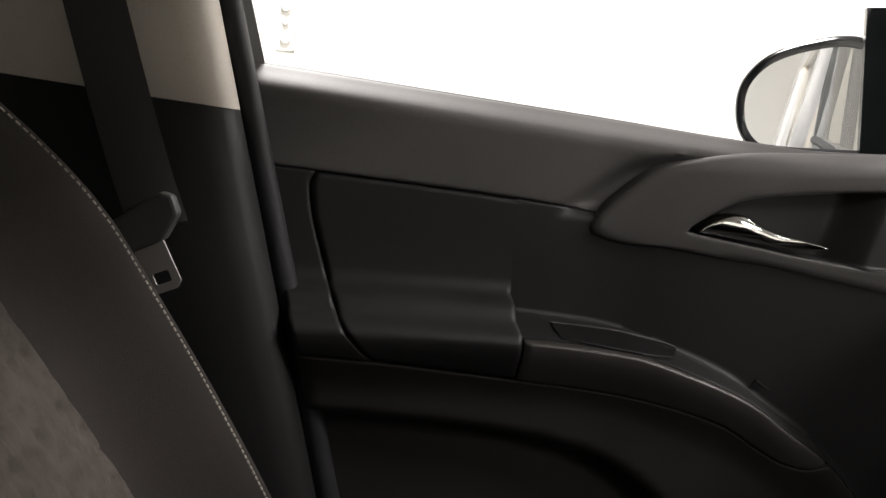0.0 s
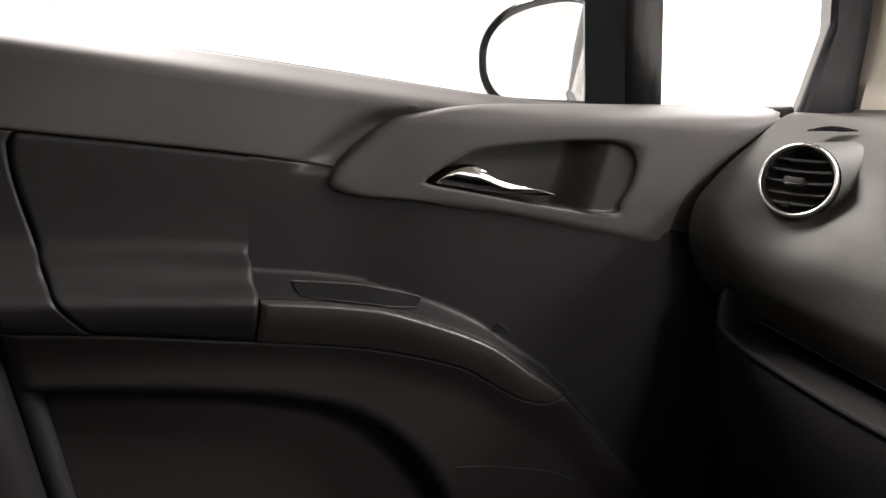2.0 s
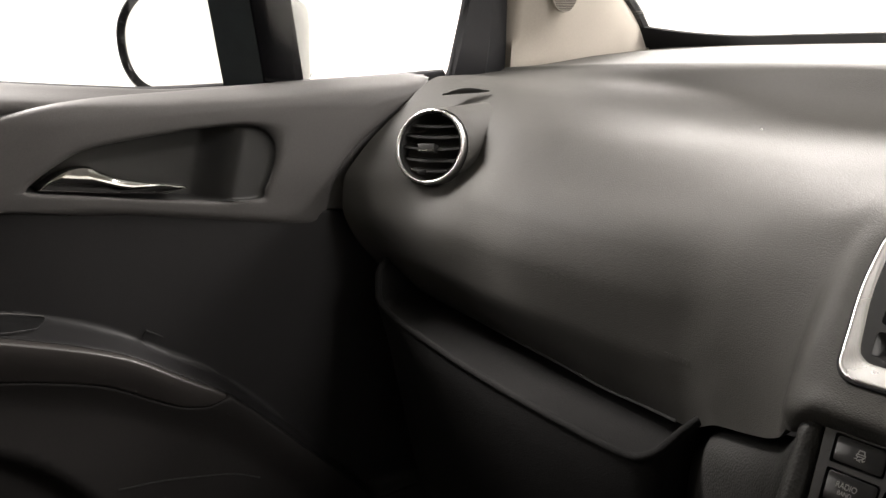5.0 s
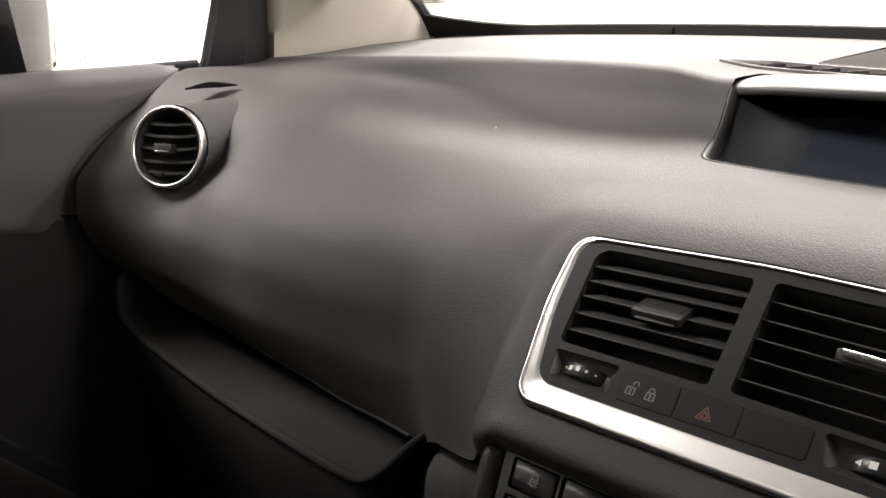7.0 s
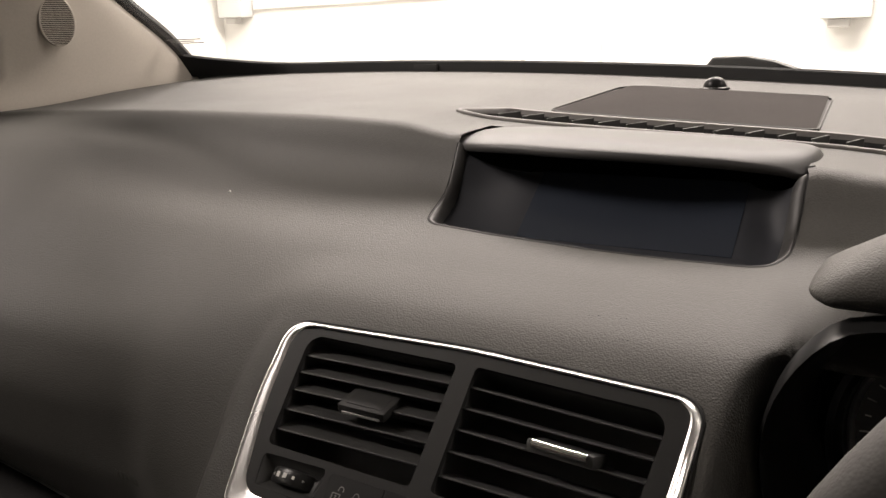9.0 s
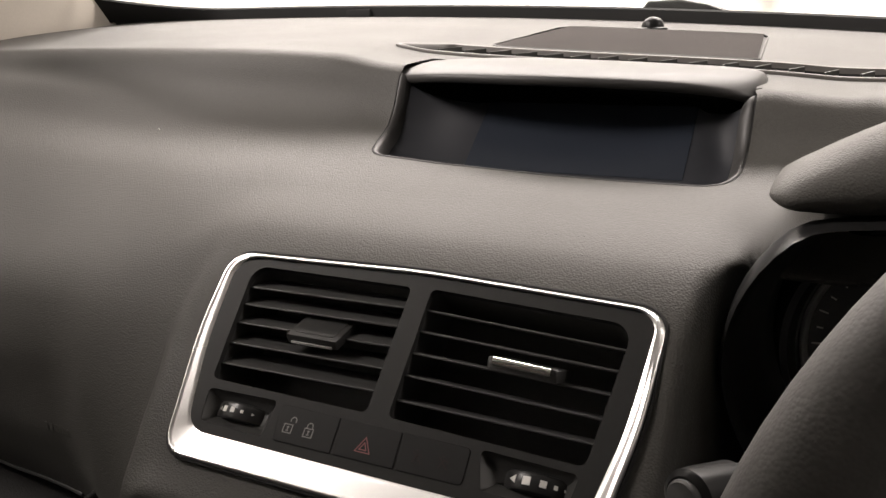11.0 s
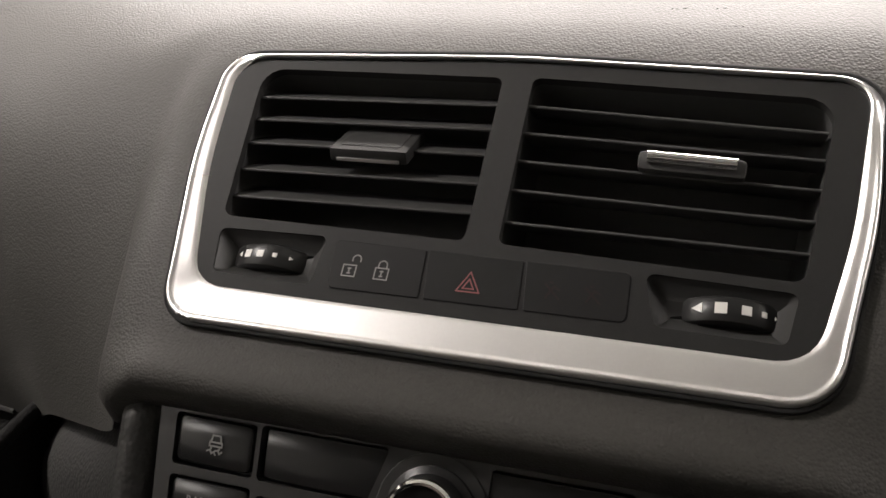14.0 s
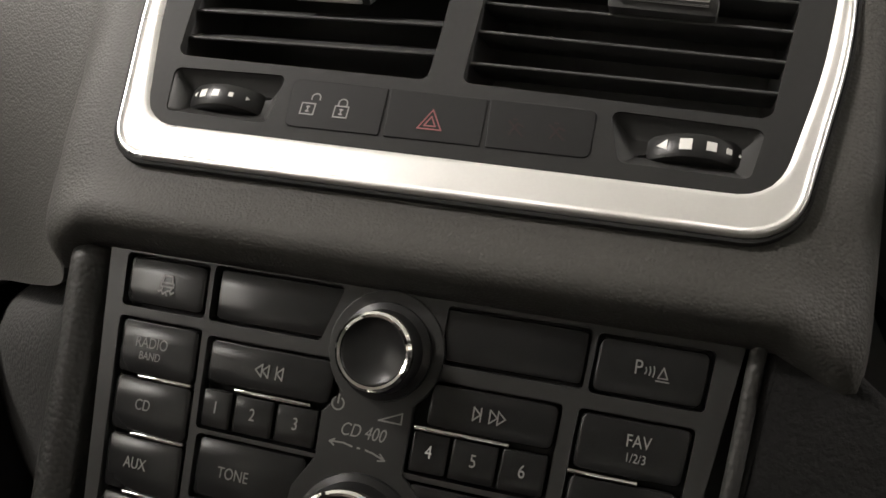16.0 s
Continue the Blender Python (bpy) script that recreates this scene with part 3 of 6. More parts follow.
pocket_z = keyed((-0.80, 0.832), (-0.674, 0.824), (-0.532, 0.809), (-0.408, 0.784), (-0.339, 0.751), (-0.268, 0.673), (-0.2, 0.50))


ledges = keyed((0.0, 1.0), (0.005, 0.95), (0.015, 0.62), (0.022, 0.54), (0.029, 0.46), (0.037, 0.13), (0.048, 0.03), (0.08, 0.0))
scoop_y = keyed((1.0, -0.46), (1.036, -0.428), (1.065, -0.39), (1.087, -0.352), (1.099, -0.290), (1.12, -0.20))


def door_surface(y, z, front=1.0):
    """How far in the door trim stands at a height along the door."""
    x = door_x(y)
    top = door_top(y)
    x -= 0.030 * smooth(top - 0.030, top + 0.004, z) ** 1.5
    x -= 0.012 * smooth(scoop_y(z) - 0.004, scoop_y(z) + 0.022, y) * smooth(-0.23, -0.31, y) * smooth(1.02, 1.04, z) * smooth(1.100, 1.078, z)
    amount = crest_x(y) - x
    d = z - crest_z(y)
    if d > 0:
        bump = amount * mixed(ledges(d), 1 - smooth(0, 0.020, d), front)
    else:
        bump = amount * (1 - 0.45 * smooth(0, 0.075, -d))
    x += bump
    x -= 0.045 * smooth(pocket_z(y) + 0.004, pocket_z(y) - 0.022, z)
    return x


def door_sheet(left, right, low, high, ny, nz, lift=0.0, edge=0.0028, open_left=None, open_right=None, front=1.0):
    """A piece of trim on the door's surface between two heights, its edges turned in to leave dark joints."""
    rows = []
    ss = [0, 0.0001] + [i / ny for i in range(ny + 1)] + [0.9999, 1]
    for a, s in enumerate(ss):
        row = []
        for b, t in enumerate(ss2(nz)):
            y = mixed(left(t), right(t), s)
            z0, z1 = low(y), high(y)
            z = mixed(z0, z1, t)
            free_l = open_left is not None and z > open_left
            free_r = open_right is not None and z > open_right
            dy = min(9.0 if free_l else (y - left(t)), 9.0 if free_r else (right(t) - y))
            dz = min(z - z0, z1 - z)
            near = min(1.0, max(0.0, min(dy, dz)) / edge)
            sunk = edge * (1 - math.sqrt(max(0.0, 1 - (1 - near) ** 2)))
            x = door_surface(y, z, front) + lift - sunk * 1.2
            if (a == 0 and not free_l) or (a == len(ss) - 1 and not free_r) or b in (0, nz + 4):
                x -= 0.012 if front else 0.04
            row.append(Vector((x, y, z)))
        rows.append(row)
    return grid(rows)


def ss2(n):
    """Steps from 0 to 1, close together at both ends."""
    return [0, 0.0001] + [0.5 - 0.5 * math.cos(math.pi * i / n) for i in range(n + 1)] + [0.9999, 1]


def always(v):
    return lambda _: v


# handle surround with its recess
AX = [(-0.396, 1.010), (-0.385, 1.034), (-0.340, 1.075), (-0.303, 1.090), (-0.232, 1.102), (-0.10, 1.1075), (0.05, 1.1135), (0.166, 1.1155), (0.135, 1.090), (0.098, 1.066), (0.055, 1.036), (0.026, 0.998), (0.018, 0.955),
      (0.012, 0.940), (-0.06, 0.950), (-0.191, 0.975), (-0.30, 0.995), (-0.365, 0.999)]
HOLE = [(-0.293, 1.017), (-0.262, 1.040), (-0.225, 1.055), (-0.125, 1.0665), (-0.068, 1.066), (-0.047, 1.050), (-0.048, 1.024), (-0.060, 0.998), (-0.072, 0.9855), (-0.156, 0.994), (-0.222, 1.004), (-0.275, 1.012)]


def closed_curve(points, n):
    pts = [Vector(p) for p in points]
    k = len(pts)
    out = []
    for i in range(k):
        p0, p1, p2, p3 = pts[i - 1], pts[i], pts[(i + 1) % k], pts[(i + 2) % k]
        for j in range(12):
            f = j / 12
            out.append(0.5 * (2 * p1 + (p2 - p0) * f + (2 * p0 - 5 * p1 + 4 * p2 - p3) * f * f + (3 * p1 - p0 - 3 * p2 + p3) * f**3))
    return evened(out, n)


def by_angle(loop, centre, n):
    """An outline resampled at even angles round a centre."""
    ang = sorted(((math.atan2(p.y - centre.y, p.x - centre.x), (p - centre).length) for p in loop))
    ang = [(ang[-1][0] - 2 * math.pi, ang[-1][1])] + ang + [(ang[0][0] + 2 * math.pi, ang[0][1])]
    out, j = [], 0
    for i in range(n):
        a = -math.pi + 2 * math.pi * i / n
        while ang[j + 1][0] < a:
            j += 1
        f = (a - ang[j][0]) / max(1e-9, ang[j + 1][0] - ang[j][0])
        out.append((math.cos(a), math.sin(a), mixed(ang[j][1], ang[j + 1][1], f)))
    return out


def under_cap(bm):
    """Leaves the trim open behind the handle recess."""
    loop = closed_curve(HOLE, 120)
    loop = inset(loop, -0.012)
    gone = [f for f in bm.faces if inside(loop, f.calc_center_median().y, f.calc_center_median().z)]
    bmesh.ops.delete(bm, geom=gone, context="FACES")
    return bm


door = thing("door_1", (-0.75, -0.3, 0.5), "closed front passenger door with dark grey plastic trim", "car door", "", "structure")
part("upper_trim", under_cap(door_sheet(lambda t: mixed(-0.738, -0.757, t), always(0.168), seam_z, door_top, 120, 26)), M_DOOR, door, "dark grey grained upper door trim", 60)
insert_left = keyed((0.0, -0.625), (0.06, -0.637), (0.20, -0.658), (0.42, -0.671), (0.93, -0.690), (1.0, -0.684))
part("insert_panel", door_sheet(insert_left, always(-0.478), under_z, seam_z, 60, 60, open_right=0.944, front=0.0, edge=0.006), M_DOOR2, door, "charcoal insert panel with a moulded elbow ledge", 60)
part("rear_strip", door_sheet(lambda t: mixed(-0.699, -0.738, t), lambda t: insert_left(t) - 0.0005, under_z, seam_z, 20, 60, front=0.0), M_DOOR2, door, "", 60)
part("mid_panel", under_cap(door_sheet(always(-0.478), always(0.30), lambda y: crest_z(y) + 0.004, seam_z, 120, 40, open_left=0.0)), M_DOOR2, door, "", 60)
part("armrest", door_sheet(always(-0.4775), always(-0.1345), under_z, lambda y: crest_z(y) + 0.0035, 90, 26, 0.001), M_ARM, door, "dark grey armrest sweeping down to the front", 60)
part("lower_trim", door_sheet(lambda t: mixed(-0.592, -0.699, t), always(0.30), always(0.42), lambda y: under_z(y) - 0.0005 if y < -0.135 else crest_z(y) + 0.0035, 130, 60), M_DOOR3, door, "dark grey lower door trim with a map pocket", 60)

CEN = Vector((-0.150, 1.028))
outer_r = by_angle(closed_curve(AX, 600), CEN, 220)
inner_r = by_angle(closed_curve(HOLE, 400), CEN, 220)


def cap_x(y, z):
    top = door_top(y)
    return door_x(y) + 0.0085 * (1 - 0.8 * smooth(1.080, 1.106, z) * smooth(-0.10, -0.22, y)) - 0.034 * smooth(top - 0.024, top + 0.006, z) ** 1.6 - 0.006 * smooth(1.02, 0.94, z)


rows = []
for f, sink in ((0.0, 0.028), (0.001, 0.006), (0.03, 0.0022), (0.07, 0.0004), (0.12, 0.0), (0.25, 0), (0.4, 0), (0.55, 0), (0.7, 0), (0.82, 0), (0.91, 0.0006), (0.96, 0.0022), (0.99, 0.005), (1.0, 0.022)):
    row = []
    for (c, s, ro), (_, _, ri) in zip(outer_r, inner_r):
        r = mixed(ri, ro, f)
        y, z = CEN.x + c * r, CEN.y + s * r
        under = 0.012 * smooth(0.50, 1.0, f) ** 1.5 * smooth(-0.15, -0.75, s) * smooth(-0.36, -0.25, y)
        row.append(Vector((cap_x(y, z) - sink - under, y, z)))
    rows.append(row)
part("handle_surround", grid(rows, close_u=True), M_DOOR, door, "smooth dark grey handle surround", 60)


def recess_depth(y, z):
    return mixed(0.046, 0.006, smooth(-0.112 - (1.068 - z) * 0.23, -0.074 - (1.068 - z) * 0.25, y))


rows = []
for f, d in ((1.0, 0.15), (0.995, 0.5), (0.97, 0.9), (0.93, 1.0)) + tuple((0.93 - 0.045 * k, 1.0) for k in range(1, 20)):
    row = []
    for c, s, ri in inner_r:
        y, z = CEN.x + c * ri * f, CEN.y + s * ri * f
        row.append(Vector((door_x(y) + 0.0085 - recess_depth(y, z) * d, y, z)))
    rows.append(row)
bm = grid(rows, close_u=True)
bm.verts.ensure_lookup_table()
bm.faces.new(bm.verts[-220:])
part("handle_recess", bm, M_SATIN, door, "dark recess behind the release lever", 60)
FIN = closed_curve([(-0.283, 1.0155), (-0.270, 1.0275), (-0.252, 1.0355), (-0.236, 1.0360), (-0.224, 1.0290), (-0.205, 1.0215), (-0.175, 1.0150), (-0.147, 1.0095), (-0.1455, 1.0045), (-0.175, 1.0030), (-0.22, 1.0065), (-0.262, 1.0120)], 110)
bm = bmesh.new()
rings = [[bm.verts.new(Vector((door_x(p.x) + w + 0.006 * smooth(-0.28, -0.15, p.x), p.x, p.y))) for p in inset(FIN, d)] for d, w in ((0.0012, -0.030), (0.0, -0.006), (0.0002, -0.002), (0.0008, 0.0010), (0.0016, 0.0030), (0.0023, 0.0038))]
for p, q in zip(rings, rings[1:]):
    for i in range(110):
        bm.faces.new((p[i - 1], p[i], q[i], q[i - 1]))
bm.faces.new(rings[-1])
part("door_handle", bm, M_CHROME, door, "polished chrome door release lever", 60)

# grip slot and lock switch on the armrest ledge
def ledge(y, z, up=0.0):
    return Vector((door_surface(y, z) + 0.002 + up, y, z))


slot = [(-0.440, 0.914), (-0.36, 0.9045), (-0.285, 0.887), (-0.303, 0.883), (-0.36, 0.8945), (-0.434, 0.906)]
slot = evened(fillet(V2(*slot), 0.003, 3), 64)
part("grip_slot", tube([ledge(p.x, p.y, 0.0012) for p in slot], 0.0009, 8, closed=True), M_DOOR2, door, "rim of the narrow grip slot in the armrest", 30)
slot_upper = [(-0.437 + 0.0072 * i) for i in range(21)]
slot_high = keyed((-0.440, 0.914), (-0.36, 0.9045), (-0.285, 0.887))
slot_low = keyed((-0.440, 0.9065), (-0.36, 0.8945), (-0.303, 0.883), (-0.285, 0.8865))
# Lip is paler than the rim; its highlight is in the colour.
part("slot_lip", tube([ledge(y, slot_high(y), 0.0018) for y in slot_upper], 0.0009, 8), M_DOOR, door, "thin upper lip of the grip slot, paler for its highlight")
# Black sheet laid over the ledge stands for the shade inside the slot.
part("slot_floor", grid([[ledge(y, mixed(slot_low(y), slot_high(y), f), 0.001) for y in slot_upper] for f in (0.02, 0.25, 0.5, 0.75, 0.98)]), M_TUNNEL, door)
part("window_switch", box((0.0, -0.020, -0.006), (0.008, 0.020, 0.006), Matrix.Translation((-0.742, -0.184, 0.842)) @ Euler((radians(-32), 0, 0)).to_matrix().to_4x4(), 0.002), M_KEY, door, "small black rocker switch with a pale edge")
part("switch_edge", box((0.0075, -0.020, 0.003), (0.0095, 0.020, 0.0045), Matrix.Translation((-0.742, -0.184, 0.842)) @ Euler((radians(-32), 0, 0)).to_matrix().to_4x4()), M_SATIN, door)
arc = [Vector((door_surface(y, z) + 0.0008, y, z)) for y, z in [(p.x, p.y) for p in through_points([(-0.251, 0.694), (-0.21, 0.691), (-0.174, 0.685), (-0.13, 0.675), (-0.098, 0.660)], 20)]]
part("trim_seam", tube(arc, 0.0009, 6), M_SATIN, door)

# window frame of the door, glass and the post before the small front window
part("window_frame", grid([[Vector(p) for p in row] for row in (
    ((-0.790, -0.775, 1.10), (-0.790, -0.790, 1.16), (-0.785, -0.800, 1.25), (-0.77, -0.83, 1.46)),
    ((-0.778, -0.765, 1.10), (-0.778, -0.782, 1.16), (-0.773, -0.795, 1.25), (-0.76, -0.825, 1.46)),
    ((-0.800, -0.730, 1.10), (-0.800, -0.738, 1.16), (-0.798, -0.760, 1.25), (-0.78, -0.80, 1.46)),
    ((-0.815, -0.730, 1.10), (-0.815, -0.738, 1.16), (-0.812, -0.760, 1.25), (-0.79, -0.80, 1.46)))]), M_BLACK, door, "dark grey window frame", 50)
part("top_frame", tube(through_points([(-0.77, -0.83, 1.46), (-0.76, -0.4, 1.47), (-0.73, 0.0, 1.43), (-0.70, 0.20, 1.36)], 20), 0.022, 8), M_BLACK, door)
POST = [(-0.812, -0.050), (-0.800, -0.056), (-0.780, -0.030), (-0.768, -0.020), (-0.757, 0.000), (-0.752, 0.022), (-0.775, 0.030), (-0.812, 0.0)]
part("window_post", grid([[Vector((x + 0.12 * f, y - 0.10 * f, 1.07 + 0.40 * f)) if f > 0.5 else Vector((x, y - 0.045 * f, 1.07 + 0.40 * f)) for x, y in POST] for f in (0, 0.25, 0.5)], close_u=True, caps=True), M_GLOSS, door, "black upright post between door window and quarter window", 30)
part("post_edge", grid([[Vector((x + 0.003, y - 0.045 * f - 0.003, 1.07 + 0.40 * f)) for x, y in POST[:4]] for f in (0, 0.25, 0.5)]), M_POST, door, "smoked blue-grey edge of the post", 30)
pane = part("window_glass", grid([[Vector((-0.823, -0.80, 1.06)), Vector((-0.823, -0.04, 1.06))], [Vector((-0.79, -0.80, 1.46)), Vector((-0.77, -0.04, 1.44))]]), M_GLASS, door, "clear side window glass")
pane.visible_shadow = False
pane = part("quarter_glass", grid([[Vector((-0.772, 0.02, 1.08)), Vector((-0.735, 0.19, 1.08))], [Vector((-0.75, 0.0, 1.40)), Vector((-0.72, 0.19, 1.36))]]), M_GLASS, door, "clear fixed quarter window glass")
pane.visible_shadow = False

# Black sheet added behind the trims to stop light leaking through their gaps.
part("door_light_backing", grid([[Vector((-0.835, y, z)) for z in (0.36, 0.7, 1.0, 1.085)] for y in (-0.79, -0.4, 0.0, 0.32)]), M_BLACK, door)
part("quarter_seal", tube([(-0.792, -0.03, 1.098), (-0.770, 0.04, 1.100), (-0.748, 0.12, 1.103), (-0.722, 0.20, 1.108)], 0.013, 10), M_RUBBER, door, "black rubber seal under the quarter window")
part("waist_seal", tube([Vector((-0.812, y, door_top(y) - 0.006)) for y in [-0.74 + 0.02 * i for i in range(37)]], 0.008, 8), M_RUBBER, door, "black rubber window seal")
ETCH = Matrix.Translation((-0.7545, 0.079, 1.122)) @ Euler((radians(90), 0, radians(77))).to_matrix().to_4x4() @ Matrix.Scale(0.001, 4)
part("glass_mark", strokes([[(-3, 4), (3, 4), (3, -4), (-3, -4), (-3, 4)], [(-3, 0), (3, 0)]], 1.0, ETCH, 0), M_ETCH, door, "small dark square glass mark")
part("glass_print", strokes([[(-30, 3), (-7, 3)], [(-34, 0), (-7, 0)], [(-38, -3), (-7, -3)]], 0.5, ETCH, 0), M_DIM, door, "fine grey lines of print on the glass")

# ---------------------------------------------------------------- pillars, seals, windscreen
front = thing("windscreen_pillar", (-0.69, 0.35, 1.1), "beige plastic windscreen pillar trim beside the dashboard", "pillar trim")
left_edge = through_points([(-0.700, 0.286, 1.095), (-0.689, 0.286, 1.120), (-0.684, 0.288, 1.215), (-0.665, 0.255, 1.32), (-0.63, 0.16, 1.42)], 30)
right_edge = through_points([(-0.735, 0.640, 1.120), (-0.712, 0.590, 1.148), (-0.683, 0.515, 1.195), (-0.662, 0.440, 1.235), (-0.62, 0.29, 1.33), (-0.585, 0.16, 1.42)], 30)
rows = []
for j in range(25):
    f = j / 24
    row = []
    for a, b in zip(left_edge, right_edge):
        p = a.lerp(b, f)
        row.append(p + Vector((0.020 * math.sin(math.pi * f) ** 0.8 + 0.012 * math.exp(-((p.y - 0.335) / 0.045) ** 2 - ((p.z - 1.213) / 0.05) ** 2), 0, 0)))
    rows.append(row)
rows = [[p + Vector((-0.03, 0.0, 0)) for p in rows[0]]] + rows + [[p + Vector((-0.02, 0.012, 0.01)) for p in rows[-1]]]
part("trim", grid(rows), M_BEIGE, front, "smooth beige moulded pillar trim", 70)
part("edge_seal", tube([p + Vector((-0.004, 0.010, 0.004)) for p in right_edge], 0.009, 8), M_RUBBER, front, "black windscreen edge seal")
TW = Matrix.Translation((-0.6470, 0.343, 1.215)) @ Euler((radians(90), 0, radians(68))).to_matrix().to_4x4() @ Matrix.Scale(0.001, 4)
oval = [Vector((19 * math.cos(a), 27 * math.sin(a))) for a in [2 * math.pi * i / 48 for i in range(48)]]
grille = part("tweeter_grille", prism(oval, -6, 0.6, TW, 0.8), M_BEIGE, front, "oval beige tweeter grille with fine slots")
for k in range(-12, 13):
    half = 17.0 * math.sqrt(max(0.0, 1 - (k * 2 / 26.5) ** 2))
    if half > 4:
        part("slot", box((-half, k * 2 - 0.5, 0.3), (half, k * 2 + 0.5, 0.75), TW), M_CLOTH, grille)

inner = thing("quarter_window_pillar", (-0.70, 0.23, 1.05), "black plastic pillar between quarter window and windscreen trim", "pillar trim")
rows = []
for y0, y1, z, x in ((0.172, 0.286, 1.075, -0.712), (0.190, 0.287, 1.115, -0.692), (0.200, 0.288, 1.15, -0.690), (0.217, 0.289, 1.217, -0.688), (0.19, 0.27, 1.30, -0.675), (0.12, 0.20, 1.42, -0.65)):
    rows.append([Vector((x - 0.06, y0 + 0.045, z)), Vector((x - 0.008, y0 + 0.002, z)), Vector((x, y0 + 0.006, z)), Vector((x + 0.001, y0 + 0.03, z)), Vector((x + 0.003, mixed(y0, y1, 0.55), z)), Vector((x - 0.004, mixed(y0, y1, 0.62), z)), Vector((x - 0.004, y1 - 0.005, z)), Vector((x - 0.05, y1, z))])
part("trim", grid(rows), M_RUBBER, inner, "", 40)
part("seal", tube([(-0.702, 0.190, 1.105), (-0.701, 0.197, 1.12), (-0.699, 0.214, 1.18), (-0.69, 0.226, 1.25), (-0.68, 0.215, 1.34)], 0.0045, 8), M_RUBBER, inner, "black rubber window seal")

screen = thing("windscreen", (0.0, 0.74, 1.12), "clear windscreen with a black lower border", "windscreen")
xs = [-0.74 + 0.04 * i for i in range(38)]
base = [Vector((x, glass_y(x) + 0.006, glass_z(x) + 0.004)) for x in xs]
top = [Vector((x * 0.86, -0.14 - 0.06 * x * x, 1.480 - 0.02 * x * x)) for x in xs]
rows = [[], [], [], []]
for x in [-0.74 + 0.01 * i for i in range(149)]:
    p = Vector((x, glass_y(x) + 0.006, glass_z(x) + 0.004))
    q = Vector((x * 0.86, -0.14 - 0.06 * x * x, 1.480 - 0.02 * x * x))
    corner = max(0.0, (abs(x) - 0.57) / 0.15)
    up = p.lerp(q, 0.010 + 0.075 * corner ** 2.2) + Vector((0, 0, 0.006))
    for row, v in zip(rows, (p + Vector((0, -0.012, -0.004)), up + Vector((0, -0.003, -0.001)), up + Vector((0, 0.003, 0.001)), p + Vector((0, 0.03, -0.01)))):
        row.append(v)
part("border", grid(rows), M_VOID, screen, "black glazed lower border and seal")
glass = part("glass", grid([[a.lerp(b, f) + Vector((0, 0, 0.02 * math.sin(math.pi * f))) for a, b in zip(base, top)] for f in [i / 12 for i in range(13)]]), M_GLASS, screen, "clear laminated glass")
glass.visible_shadow = False
for k, (x0, x1) in enumerate(((-0.683, -0.652), (-0.686, -0.660), (-0.688, -0.650))):
    row = []
    for f in (0.112 + 0.006 * k, 0.115 + 0.006 * k):
        row.append([Vector((x, glass_y(x) + 0.006, glass_z(x) + 0.004)).lerp(Vector((x * 0.86, -0.14 - 0.06 * x * x, 1.480 - 0.02 * x * x)), f) + Vector((0.001, -0.001, 0.02 * math.sin(math.pi * f) - 0.002)) for x in (x0, x1)])
    bars = grid(row)
    bmesh.ops.solidify(bars, geom=bars.faces[:], thickness=0.0004)
    part("print_bar", bars, M_DIM, screen, "faint grey print on the glass")
part("border_clip", box((-0.418, 0.712, 1.140), (-0.380, 0.73, 1.1505), bevel=0.002), M_VOID, screen)

wiper = thing("wiper_arm", (0.0, 0.80, 1.12), "black wiper arm pivot outside the windscreen", "wiper")
WL = [Vector((-60, 0)), Vector((-46, 17)), Vector((-10, 18)), Vector((22, 12)), Vector((55, 0)), Vector((80, -2)), Vector((80, -12)), Vector((-60, -12))]
part("pivot_cover", prism(fillet(WL, 3, 3), -12, 12, Matrix.Translation((0.012, 0.79, 1.133)) @ Euler((radians(90), 0, 0)).to_matrix().to_4x4() @ Matrix.Scale(0.001, 4), 3), M_BLACK, wiper)
part("arm", tube([(0.09, 0.792, 1.122), (0.25, 0.79, 1.114), (0.50, 0.77, 1.098)], 0.006, 8), M_BLACK, wiper)

rear = thing("centre_pillar", (-0.73, -0.9, 0.5), "door pillar trim with beige upper half and black lower half", "pillar trim")


def pillar_row(z):
    y = -0.762 + (1.11 - z) * (0.224 if z < 1.11 else 0.22)
    return [Vector((-0.795, y + 0.004, z)), Vector((-0.735, y + 0.006, z)), Vector((-0.712, y, z)), Vector((-0.703, y - 0.010, z)), Vector((-0.699, y - 0.03, z)), Vector((-0.702, y - 0.07, z)), Vector((-0.712, y - 0.14, z)),
            Vector((-0.735, y - 0.25, z)), Vector((-0.77, y - 0.32, z))]


def pillar_line(z, tilt=0.09):
    return [p + Vector((0, 0, -(p.y + 0.762) * tilt)) for p in pillar_row(z)]


part("lower_trim", grid([pillar_line(0.40 + 0.0715 * i) for i in range(10)] + [pillar_line(1.1118), [p + Vector((-0.004, 0, 0)) for p in pillar_line(1.112)], [p + Vector((-0.006, 0, 0)) for p in pillar_line(1.15)]]), M_DOOR2, rear, "black lower pillar trim", 50)
part("upper_trim", grid([[p + Vector((-0.003, 0, 0)) for p in pillar_line(1.1125)], [p + Vector((0.0015, 0, 0)) for p in pillar_line(1.1125)]] + [[p + Vector((0.002 + 0.25 * max(0, z - 1.15) ** 1.5, 0, 0)) for p in pillar_line(z)] for z in (1.114, 1.15, 1.2, 1.3, 1.4, 1.47)]), M_BEIGE, rear, "beige upper pillar trim", 50)
seal = [Vector((-0.752, -0.762 + (1.11 - z) * 0.226 + 0.014, z)) for z in (0.45, 0.7, 0.9, 1.1, 1.2, 1.3, 1.45)]
